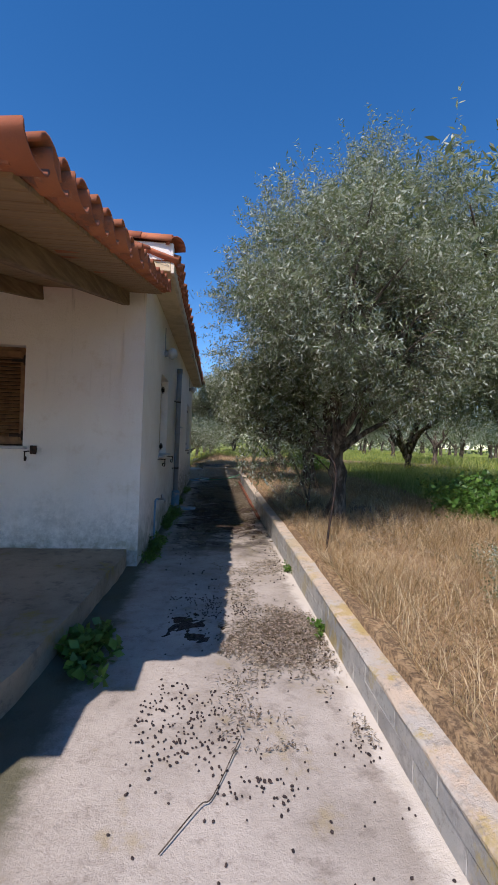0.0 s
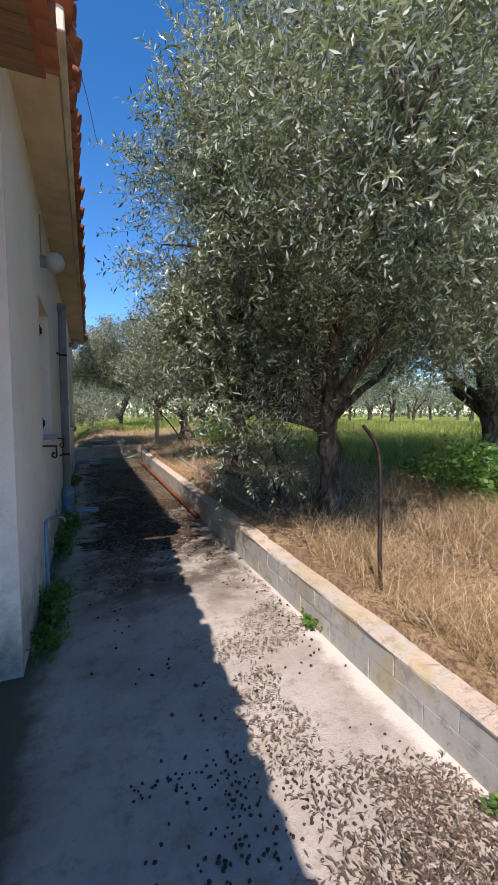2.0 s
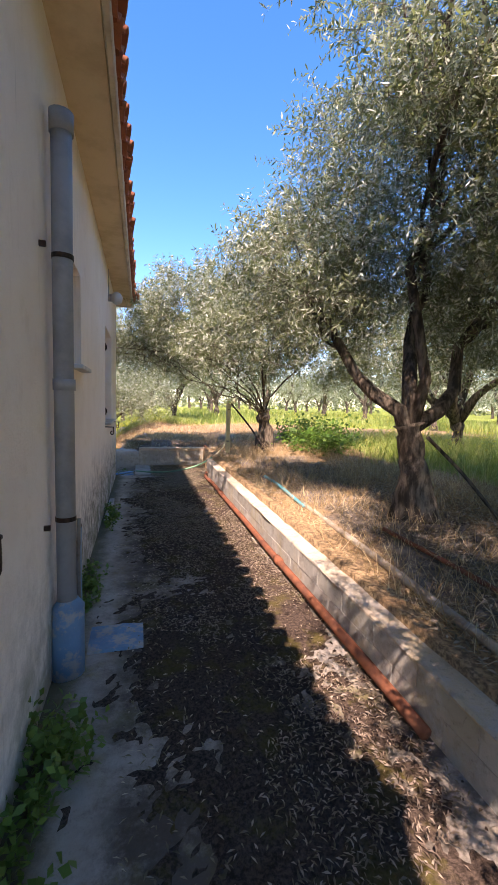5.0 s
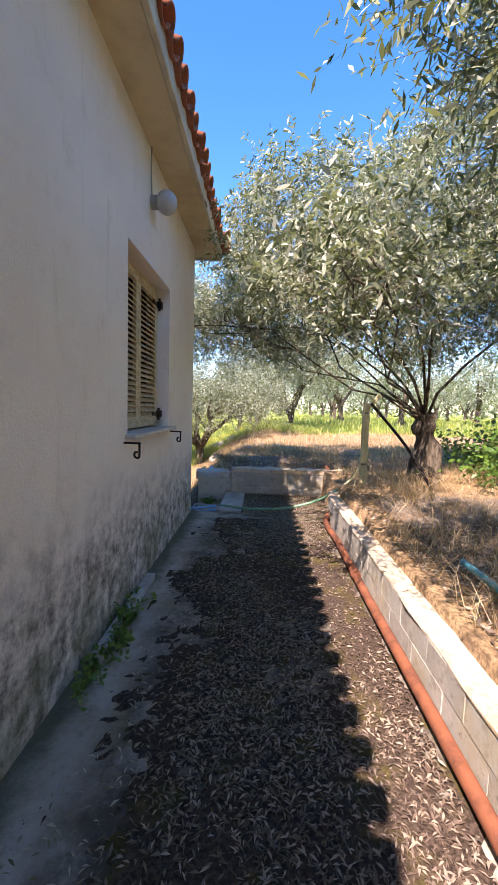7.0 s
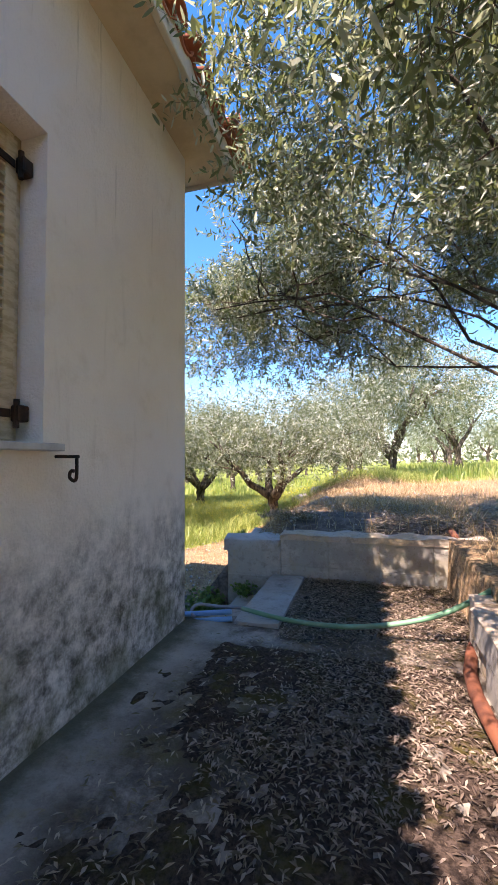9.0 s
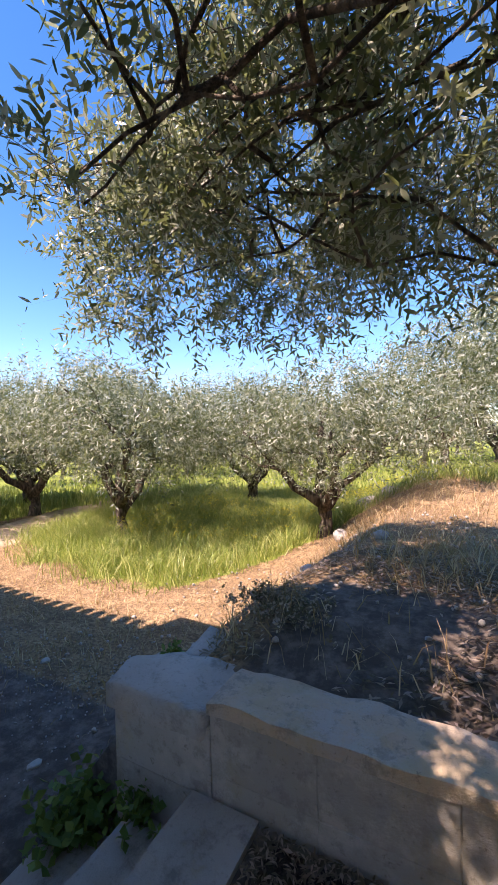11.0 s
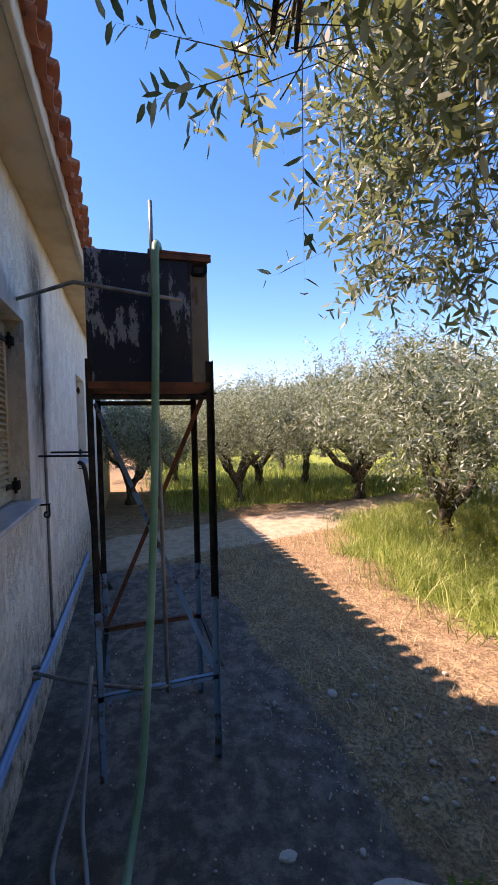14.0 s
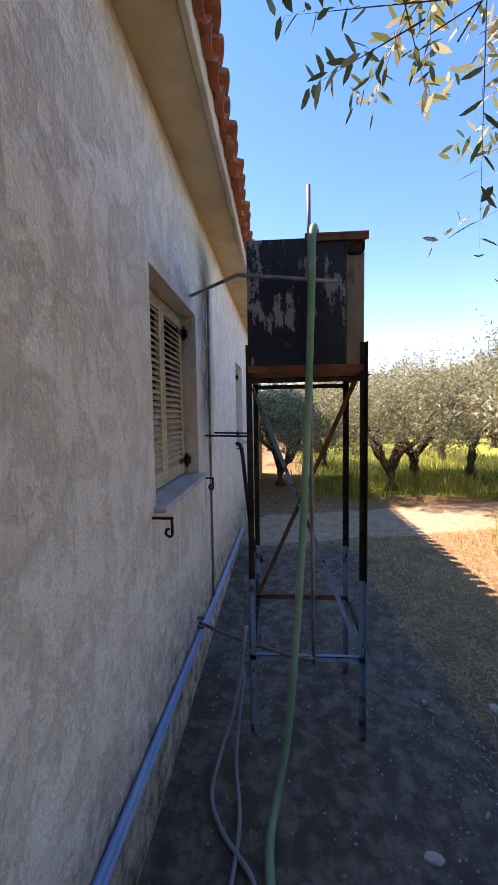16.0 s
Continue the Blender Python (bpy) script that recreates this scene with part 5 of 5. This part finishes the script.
def build_back_wall_pipes():
    for k in (0, 1):
        z = 0.02 - 0.055 * k
        tube_thing("blue_pipe", [(0.35, 14.70 + 0.01 * k, z + 0.06), (-0.5, 14.695, z - 0.04), (-2.4, 14.695, z - 0.15), (-3.1, 14.70, z - 0.2), (-6.3, 14.695, z - 0.36)], 0.019, BLUE_HOSE, "light blue plastic pipe fixed low on the back wall", "pipe", group="blue pipes")
    tube_thing("wall_pipe", [(-3.12, 14.70, 2.9), (-3.13, 14.69, 1.5), (-3.12, 14.69, -0.15)], 0.013, GALV, "thin metal pipe running down the back wall", "pipe")
    for x, l in ((-2.95, 0.45), (-3.5, 0.42)):
        tube_thing("iron_rod", [(x, 14.66, 1.5), (x + 0.05, 14.66 + l, 1.49)], 0.010, IRON, "iron rod sticking out of the back wall", "rod", 6)
    tube_thing("drooping_hose", [(-5.3, 14.72, 1.25), (-5.25, 14.80, 1.15), (-5.3, 14.86, 0.5), (-5.2, 14.95, -0.2), (-5.0, 15.1, -0.5)], 0.03, IRON, "black hose drooping from the back wall", "hose")
    for i, z in enumerate((-0.02, -0.1)):
        bm = box(bmesh.new(), (-2.42, 14.67, z - 0.012), (-2.39, 14.73, z + 0.012), 0.003)
        tagged(part("pipe_clip", bm, GALV), "small metal clip on the pipes", "clip")


build_back_wall_pipes()


# ---- grass, weeds, litter ----
def blades(name, pts, h, w, lean, mat, seed, label):
    """Bent grass blades as slim strips, one object of many."""
    r = np.random.default_rng(seed)
    n = len(pts)
    a = r.uniform(0, 2 * np.pi, n)
    side = np.stack([np.cos(a), np.sin(a), np.zeros(n)], 1) * (w * r.uniform(0.6, 1.3, n))[:, None]
    b = r.uniform(0, 2 * np.pi, n)
    tip = np.stack([np.cos(b), np.sin(b), np.zeros(n)], 1) * (h * lean * r.uniform(0.2, 1.5, n))[:, None]
    up = np.array([0, 0, 1.0])[None, :] * h[:, None]
    mid = pts + tip * 0.35 + up * 0.6
    end = pts + tip + up * r.uniform(0.75, 1.0, n)[:, None]
    v = np.stack([pts - side, pts + side, mid + side * 0.7, mid - side * 0.7, end], 1).reshape(-1, 3)
    i = np.arange(n)[:, None] * 5
    me = bpy.data.meshes.new(name)
    quads = (i + np.array([[0, 1, 2, 3]]))
    tris = (i + np.array([[3, 2, 4]]))
    me.vertices.add(len(v))
    me.vertices.foreach_set("co", v.astype(np.float32).ravel())
    idx = np.concatenate([quads.ravel(), tris.ravel()]).astype(np.int32)
    me.loops.add(len(idx))
    me.loops.foreach_set("vertex_index", idx)
    me.polygons.add(2 * n)
    me.polygons.foreach_set("loop_start", np.concatenate([np.arange(n) * 4, 4 * n + np.arange(n) * 3]).astype(np.int32))
    me.update(calc_edges=True)
    me.materials.append(mat)
    return tagged(new(name, me), label, "grass", kind="stuff")


def scatter(x0, x1, y0, y1, n, seed, keep):
    r = np.random.default_rng(seed)
    out = []
    for x, y in zip(r.uniform(x0, x1, n), r.uniform(y0, y1, n)):
        if r.uniform() < keep(x, y):
            out.append((x, y, terrain(x, y) - 0.01))
    return np.array(out)


def clumpy(x, y, s=1.5, k=0.55):
    return k + 0.15 + 0.9 * noise.noise(Vector((x * s, y * s, 7.0)))


def off_wall(x, y):
    return 1.0 if x > wall_x(y) + 0.21 else 0.0


R = np.random.default_rng(5)
p = scatter(2.0, 6.0, -0.6, 16.0, 190000, 1, lambda x, y: off_wall(x, y) * (1.0 - 0.75 * smooth(4.4, 5.4, y)) * max(0.0, 1 - 1.1 * green_at(x, y)) * clumpy(x, y) * (1 if x < 4.8 else 0.6))
blades("dry_grass", p, R.uniform(0.06, 0.27, len(p)) * (0.7 + 0.6 * np.clip(np.array([clumpy(a, b, 0.9, 0.5) for a, b, _ in p]), 0, 1)), 0.0021, 1.35, DRY_GRASS, 2, "dry straw-coloured grass along the wall")
p = scatter(-7.5, 6.0, 16.35, 25.5, 60000, 3, lambda x, y: max(0.0, 1 - 1.2 * green_at(x, y)) * (1 - bare_at(x, y)) * (1 - 0.9 * dark_at(x, y)) * clumpy(x, y, 1.2, 0.45) * (1.0 if y < 19.5 else 0.6))
blades("dry_grass", p, R.uniform(0.03, 0.13, len(p)) * (1 + 0.8 * (p[:, 0] > -0.4)), 0.004, 1.0, DRY_GRASS, 4, "short dry straw stubble behind the house")
p = scatter(4.4, 13.5, 1.0, 24.0, 60000, 5, lambda x, y: green_at(x, y) * clumpy(x, y, 0.8, 0.75) * (1.0 if x < 9 else 0.6))
blades("green_grass", p, R.uniform(0.18, 0.5, len(p)), 0.006, 0.85, GREEN_GRASS, 6, "tall green spring grass under the olive trees")
p = scatter(-9.5, 3.0, 18.4, 29.0, 110000, 7, lambda x, y: green_at(x, y) * clumpy(x, y, 0.9, 0.8))
blades("green_grass", p, R.uniform(0.15, 0.45, len(p)), 0.0065, 0.95, GREEN_GRASS, 8, "tall green spring grass behind the house")
p = scatter(-20, 24, 24.0, 48, 40000, 9, lambda x, y: (0.9 if x < 13 else 0.6) * clumpy(x, y, 0.5, 0.6))
blades("green_grass", p, R.uniform(0.2, 0.5, len(p)), 0.02, 0.4, GREEN_GRASS, 10, "distant green grass between olive trees")
p = scatter(13.0, 26, -4, 26.0, 22000, 11, lambda x, y: clumpy(x, y, 0.5, 0.7))
blades("green_grass", p, R.uniform(0.25, 0.55, len(p)), 0.016, 0.4, GREEN_GRASS, 12, "distant green grass among olive trunks")
p = scatter(-24, -8.5, 15.5, 26, 16000, 13, lambda x, y: green_at(x, y) * (1 - bare_at(x, y)) * clumpy(x, y, 0.5, 0.7))
blades("green_grass", p, R.uniform(0.15, 0.4, len(p)), 0.014, 0.4, GREEN_GRASS, 14, "green grass beyond the earth track")


def flowers(name, x0, x1, y0, y1, n, seed):
    p = scatter(x0, x1, y0, y1, n, seed, lambda x, y: green_at(x, y) * max(0, clumpy(x, y, 0.45, 0.1) * 1.6))
    if not len(p):
        return
    p[:, 2] += np.random.default_rng(seed).uniform(0.3, 0.55, len(p))
    v, f, _ = leaf_cloud(p, np.tile([[0, 0, 1.0]], (len(p), 1)), np.full(len(p), 0.03), 5, 0.035, seed)
    tagged(new(name, np_mesh(name, v, f, YELLOW)), "small yellow wild flowers in the grass", "flowers", kind="stuff")


flowers("yellow_flowers", 5.2, 14, 6, 24, 5000, 21)
flowers("yellow_flowers", -5.5, 0.5, 20.5, 29, 5000, 22)


def weed(name, centre, spread, n, size, seed, label, mat=WEED_LEAF, rise=0.2):
    r = np.random.default_rng(seed)
    c = np.array(centre)
    base = c + r.normal(size=(n, 3)) * np.array(spread)
    base[:, 2] = c[2]
    w = np.stack([r.normal(scale=0.5, size=n), r.normal(scale=0.5, size=n), np.full(n, 1.0)], 1)
    v, f, _ = leaf_cloud(base, w, r.uniform(0.4, 1.2, n) * rise, 9, size, seed)
    q = v.reshape(-1, 4, 3)
    mid = (q[:, 0] + q[:, 2]) / 2
    for k in (1, 3):
        q[:, k] = mid + (q[:, k] - mid) * 2.6
    ob = thing(name, centre, label, "plant", "weeds")
    adopt(new("leaves", np_mesh("leaves", q.reshape(-1, 3), f, mat)), ob)
    return ob


for k, (c, s, n, z, h) in enumerate((((0.10, 4.95, 0.0), (0.04, 0.2, 0), 50, 0.04, 0.13), ((0.11, 5.45, 0.0), (0.04, 0.16, 0), 50, 0.05, 0.2), ((0.10, 7.0, 0), (0.04, 0.3, 0), 60, 0.05, 0.22),
                                     ((0.11, 7.75, 0), (0.05, 0.12, 0), 60, 0.05, 0.25), ((0.08, 9.3, 0), (0.03, 0.3, 0), 40, 0.045, 0.15), ((0.10, 11.5, 0), (0.03, 0.3, 0), 50, 0.045, 0.15), ((0.02, 2.55, 0), (0.10, 0.14, 0), 40, 0.09, 0.16),
                                     ((1.80, 2.9, 0.0), (0.02, 0.06, 0), 14, 0.04, 0.1), ((1.80, 4.4, 0.0), (0.02, 0.06, 0), 14, 0.04, 0.12), ((-0.30, 15.86, -0.42), (0.07, 0.1, 0), 60, 0.07, 0.3), ((0.10, 15.87, -0.2), (0.06, 0.03, 0), 24, 0.05, 0.25), ((-0.04, 16.31, 0.30), (0.012, 0.012, 0), 7, 0.04, 0.11), ((0.02, 14.9, -0.2), (0.04, 0.1, 0), 24, 0.05, 0.2))):
    weed("weed", c, s, n, z, 40 + k, "small green weeds growing at the wall foot", rise=h)
for k, (x, y, n, h) in enumerate(((5.0, 5.4, 260, 0.75), (5.6, 6.2, 200, 0.7), (4.4, 14.2, 260, 0.9), (4.6, 15.6, 240, 0.8), (5.4, 4.4, 160, 0.5))):
    weed("bush", (x, y, terrain(x, y)), (0.3, 0.35, 0), n, 0.09, 70 + k, "leafy dark green wild shrub in the grass", rise=h)
for k, (x, y, n, h) in enumerate(((0.25, 16.9, 60, 0.10), (0.55, 16.75, 40, 0.09), (3.3, 2.5, 120, 0.3), (3.7, 3.2, 100, 0.35))):
    weed("dry_shrub", (x, y, terrain(x, y)), (0.12, 0.12, 0), n * 2, 0.028, 90 + k, "low dry brown shrub", LITTER if k != 2 and k != 3 else OLIVE_LEAF, h)


def litter(name, spots, size, seed, label, lift=0.008):
    """Fallen leaves lying flat on the concrete."""
    r = np.random.default_rng(seed)
    p = np.array(spots)
    n = len(p)
    a = r.uniform(0, 2 * np.pi, n)
    L = size * r.uniform(0.6, 1.2, n)
    d = np.stack([np.cos(a), np.sin(a), r.normal(scale=0.18, size=n)], 1) * L[:, None] / 2
    s = np.stack([-np.sin(a), np.cos(a), r.normal(scale=0.3, size=n)], 1) * (L * 0.13)[:, None]
    p = p + np.array([0, 0, lift]) + np.array([0, 0, 1.0]) * r.uniform(0, 0.018, (n, 1))
    c = np.array([0, 0, 0.004])
    v = np.stack([p - d, p + s + c, p + d, p - s + c], 1).reshape(-1, 3)
    tagged(new(name, np_mesh(name, v, np.arange(len(v)).reshape(-1, 4), LITTER)), label, "leaf litter", kind="stuff")


def spots_on(z, x0, x1, y0, y1, n, seed, keep):
    r = np.random.default_rng(seed)
    return [(x, y, z + 0.003) for x, y in zip(r.uniform(x0, x1, n), r.uniform(y0, y1, n)) if r.uniform() < keep(x, y)]


def clump(x, y, s, lo, hi):
    return smooth(lo, hi, noise.noise(Vector((x * s, y * s, 2.0))) + 0.5 * noise.noise(Vector((x * s * 3.1, y * s * 3.1, 5.0))))


def mulch(name, x0, x1, y0, y1, amount, label, step=0.03):
    """A thin uneven layer of rotted leaves that shows where it is thicker than nothing."""
    nx, ny = int((x1 - x0) / step), int((y1 - y0) / step)
    vs, fs = [], []
    for j in range(ny + 1):
        for i in range(nx + 1):
            x, y = x0 + (x1 - x0) * i / nx, y0 + (y1 - y0) * j / ny
            rim = min(i, nx - i, j, ny - j)
            k = amount(x, y) + 0.6 * noise.noise(Vector((x * 8, y * 8, 1.0))) + 0.5 * noise.noise(Vector((x * 26, y * 26, 3.0)))
            vs.append((x, y, -0.03 if rim == 0 else max(-0.03, min(0.016, 0.03 * k))))
    n = nx + 1
    for j in range(ny):
        for i in range(nx):
            q = (j * n + i, j * n + i + 1, (j + 1) * n + i + 1, (j + 1) * n + i)
            if max(vs[t][2] for t in q) > -0.008:
                fs.append(q)
    me = link_mesh(name, vs, fs, MULCH)
    me.polygons.foreach_set("use_smooth", [True] * len(me.polygons))
    tagged(new(name, me), label, "leaf mould", kind="stuff")


def mulch_amount(x, y):
    big = noise.noise(Vector((x * 1.3, y * 0.7, 12.0))) + 0.4 * noise.noise(Vector((x * 3.3, y * 2.6, 4.0)))
    core = smooth(0.15, 0.95, x + 0.3 * noise.noise(Vector((0.0, y * 1.4, 8.0)))) * smooth(wall_x(y) + 0.05, wall_x(y) - 0.25, x)
    run = smooth(5.6, 8.0, y)
    return (0.9 * big + 0.55) * core * run - 0.35 * (1 - core * run)


mulch("leaf_mould", 0.15, 2.08, 5.8, 14.4, mulch_amount, "dark rotted leaves and moss on the concrete")
mulch("leaf_mould", 0.4, 1.15, 2.5, 3.4, lambda x, y: 0.35 + 0.9 * noise.noise(Vector((x * 4, y * 5, 2.0))) - 7 * ((x - 0.78) ** 2 + 2.2 * (y - 2.92) ** 2), "dark damp patch of rotted olives on the concrete")
mulch("leaf_mould", 0.74, 2.3, 14.75, 15.9, lambda x, y: 0.45 * smooth(0.75, 1.0, x), "dark rotted leaves by the end wall")
litter("leaf_litter", spots_on(0, 0.15, 2.05, 8.6, 14.5, 60000, 31, lambda x, y: (0.9 if x < wall_x(y) - 0.1 else 0) * (0.25 + 0.75 * clump(x, y, 0.9, -0.25, 0.15)) * smooth(0.15, 0.9, x + 0.3 * noise.noise(Vector((0, y, 0)))) * smooth(8.5, 10, y)), 0.036, 32, "brown fallen olive leaves on the concrete")
litter("leaf_litter", spots_on(0, 0.4, 1.8, 5.6, 9.6, 16000, 33, lambda x, y: 0.15 + 0.85 * clump(x, y, 1.1, 0.0, 0.3)), 0.032, 34, "brown fallen olive leaves on the concrete")
litter("leaf_litter", spots_on(0, 0.85, 1.78, 1.6, 5.6, 14000, 35, lambda x, y: 0.9 * clump(x, y, 1.2, -0.02, 0.25) * smooth(0.85, 1.2, x)), 0.03, 36, "brown fallen olive leaves on the sunny concrete")
litter("leaf_litter", spots_on(0, 0.95, 1.8, 2.0, 3.35, 9000, 45, lambda x, y: 0.95 * smooth(0.62, 0.2, math.hypot(x - 1.42, 0.9 * (y - 2.75)) + 0.22 * noise.noise(Vector((x * 4, y * 4, 1.0))))), 0.034, 46, "dense fan of brown fallen leaves on the sunny concrete")
litter("leaf_litter", spots_on(0.0, 0.72, 2.3, 14.5, 15.9, 14000, 37, lambda x, y: 0.9), 0.038, 38, "dark fallen leaves by the end wall")
litter("leaf_litter", [(x, y, terrain(x, y)) for x, y, _ in spots_on(0, -0.1, 3.2, 16.2, 18.4, 20000, 39, lambda x, y: 0.8 * clump(x, y, 0.8, -0.4, 0.2))], 0.055, 40, "dark leaf litter on the soil bank")
litter("leaf_litter", [(x, y, terrain(x, y)) for x, y, _ in spots_on(0, 2.05, 4.6, 3.6, 15, 42000, 41, lambda x, y: 0.9 * clump(x, y, 0.7, -0.35, 0.15) * off_wall(x, y))], 0.055, 42, "dark leaf litter under the olive trees")


def pebbles(name, spots, lo, hi, mat, seed, label, cat, flat=0.75):
    """Many small rounded lumps."""
    r = np.random.default_rng(seed)
    p = np.array(spots)
    n = len(p)
    s = r.uniform(lo, hi, n)
    ring = [(math.cos(q), math.sin(q)) for q in (math.pi / 3 * i for i in range(6))]
    o = np.array([(0, 0, flat)] + [(0.8 * c, 0.58 * d, 0.6 * flat) for c, d in ring] + [(c, 0.72 * d, -0.2 * flat) for c, d in ring] + [(0, 0, -flat)])
    a = r.uniform(0, 6.3, n)
    rot = np.stack([np.stack([np.cos(a), -np.sin(a), 0 * a], 1), np.stack([np.sin(a), np.cos(a), 0 * a], 1), np.tile([[0, 0, 1.0]], (n, 1))], 1)
    v = np.einsum("nij,kj->nki", rot, o) * s[:, None, None] + r.normal(scale=0.06, size=(n, 14, 3)) * s[:, None, None] + p[:, None, :] + np.array([0, 0, 1.0]) * (s * 0.5)[:, None, None]
    i = np.arange(n)[:, None] * 14
    tris = []
    for q in range(6):
        w = (q + 1) % 6
        tris += [(0, 1 + q, 1 + w), (1 + q, 7 + q, 7 + w), (1 + q, 7 + w, 1 + w), (13, 7 + w, 7 + q)]
    f = np.concatenate([i + np.array([t]) for t in tris])
    me = np_mesh(name, v.reshape(-1, 3), f, mat)
    me.polygons.foreach_set("use_smooth", [True] * len(me.polygons))
    tagged(new(name, me), label, cat, kind="stuff")


pebbles("fallen_olives", spots_on(0, 0.5, 1.78, 0.4, 3.6, 4200, 51, lambda x, y: 0.04 + 0.75 * clump(x, y, 1.3, -0.1, 0.45)), 0.0055, 0.0095, OLIVES, 52, "black fallen olives on the concrete", "olives")
pebbles("fallen_olives", spots_on(0, 0.3, 1.8, 3.6, 8.0, 900, 53, lambda x, y: 0.8 * clump(x, y, 1.3, 0.0, 0.4)), 0.007, 0.012, OLIVES, 54, "black fallen olives on the concrete", "olives")
pebbles("gravel", [(x, y, terrain(x, y)) for x, y, _ in spots_on(0, -5.0, -0.3, 14.8, 17.4, 3000, 55, lambda x, y: 0.15 + 0.5 * smooth(16.0, 16.6, y))], 0.003, 0.013, STONE, 56, "loose pale stones on dark soil", "gravel")
pebbles("gravel", [(x, y, terrain(x, y)) for x, y, _ in spots_on(0, -2.5, 2.5, 16.4, 20.5, 700, 57, lambda x, y: 0.5)], 0.008, 0.03, STONE, 58, "loose pale stones in dry grass", "gravel")


def boulder(x, y, z, s, seed, label):
    bm = bmesh.new()
    bmesh.ops.create_icosphere(bm, subdivisions=3, radius=1)
    for v in bm.verts:
        v.co = v.co * (1 + 0.3 * noise.noise(v.co * 1.2 + Vector((seed, 0, 0))) + 0.1 * noise.noise(v.co * 4 + Vector((seed, 0, 0))))
        v.co = Vector((v.co.x * s[0] + x, v.co.y * s[1] + y, v.co.z * s[2] + z))
    tagged(part("rock", bm, STONE), label, "rock", "loose rocks")


for k, (x, y, s) in enumerate(((-0.5, 21.4, (0.14, 0.12, 0.13)), (-1.1, 16.15, (0.035, 0.05, 0.02)), (0.05, 18.3, (0.1, 0.08, 0.05)), (-0.6, 24.2, (0.3, 0.25, 0.2)), (-0.2, 24.6, (0.25, 0.2, 0.22)), (-2.2, 17.0, (0.05, 0.04, 0.03)), (0.62, 18.9, (0.09, 0.07, 0.05)))):
    boulder(x, y, terrain(x, y) + s[2] * 0.3, s, k * 3.7, "pale weathered stone lying on the ground")
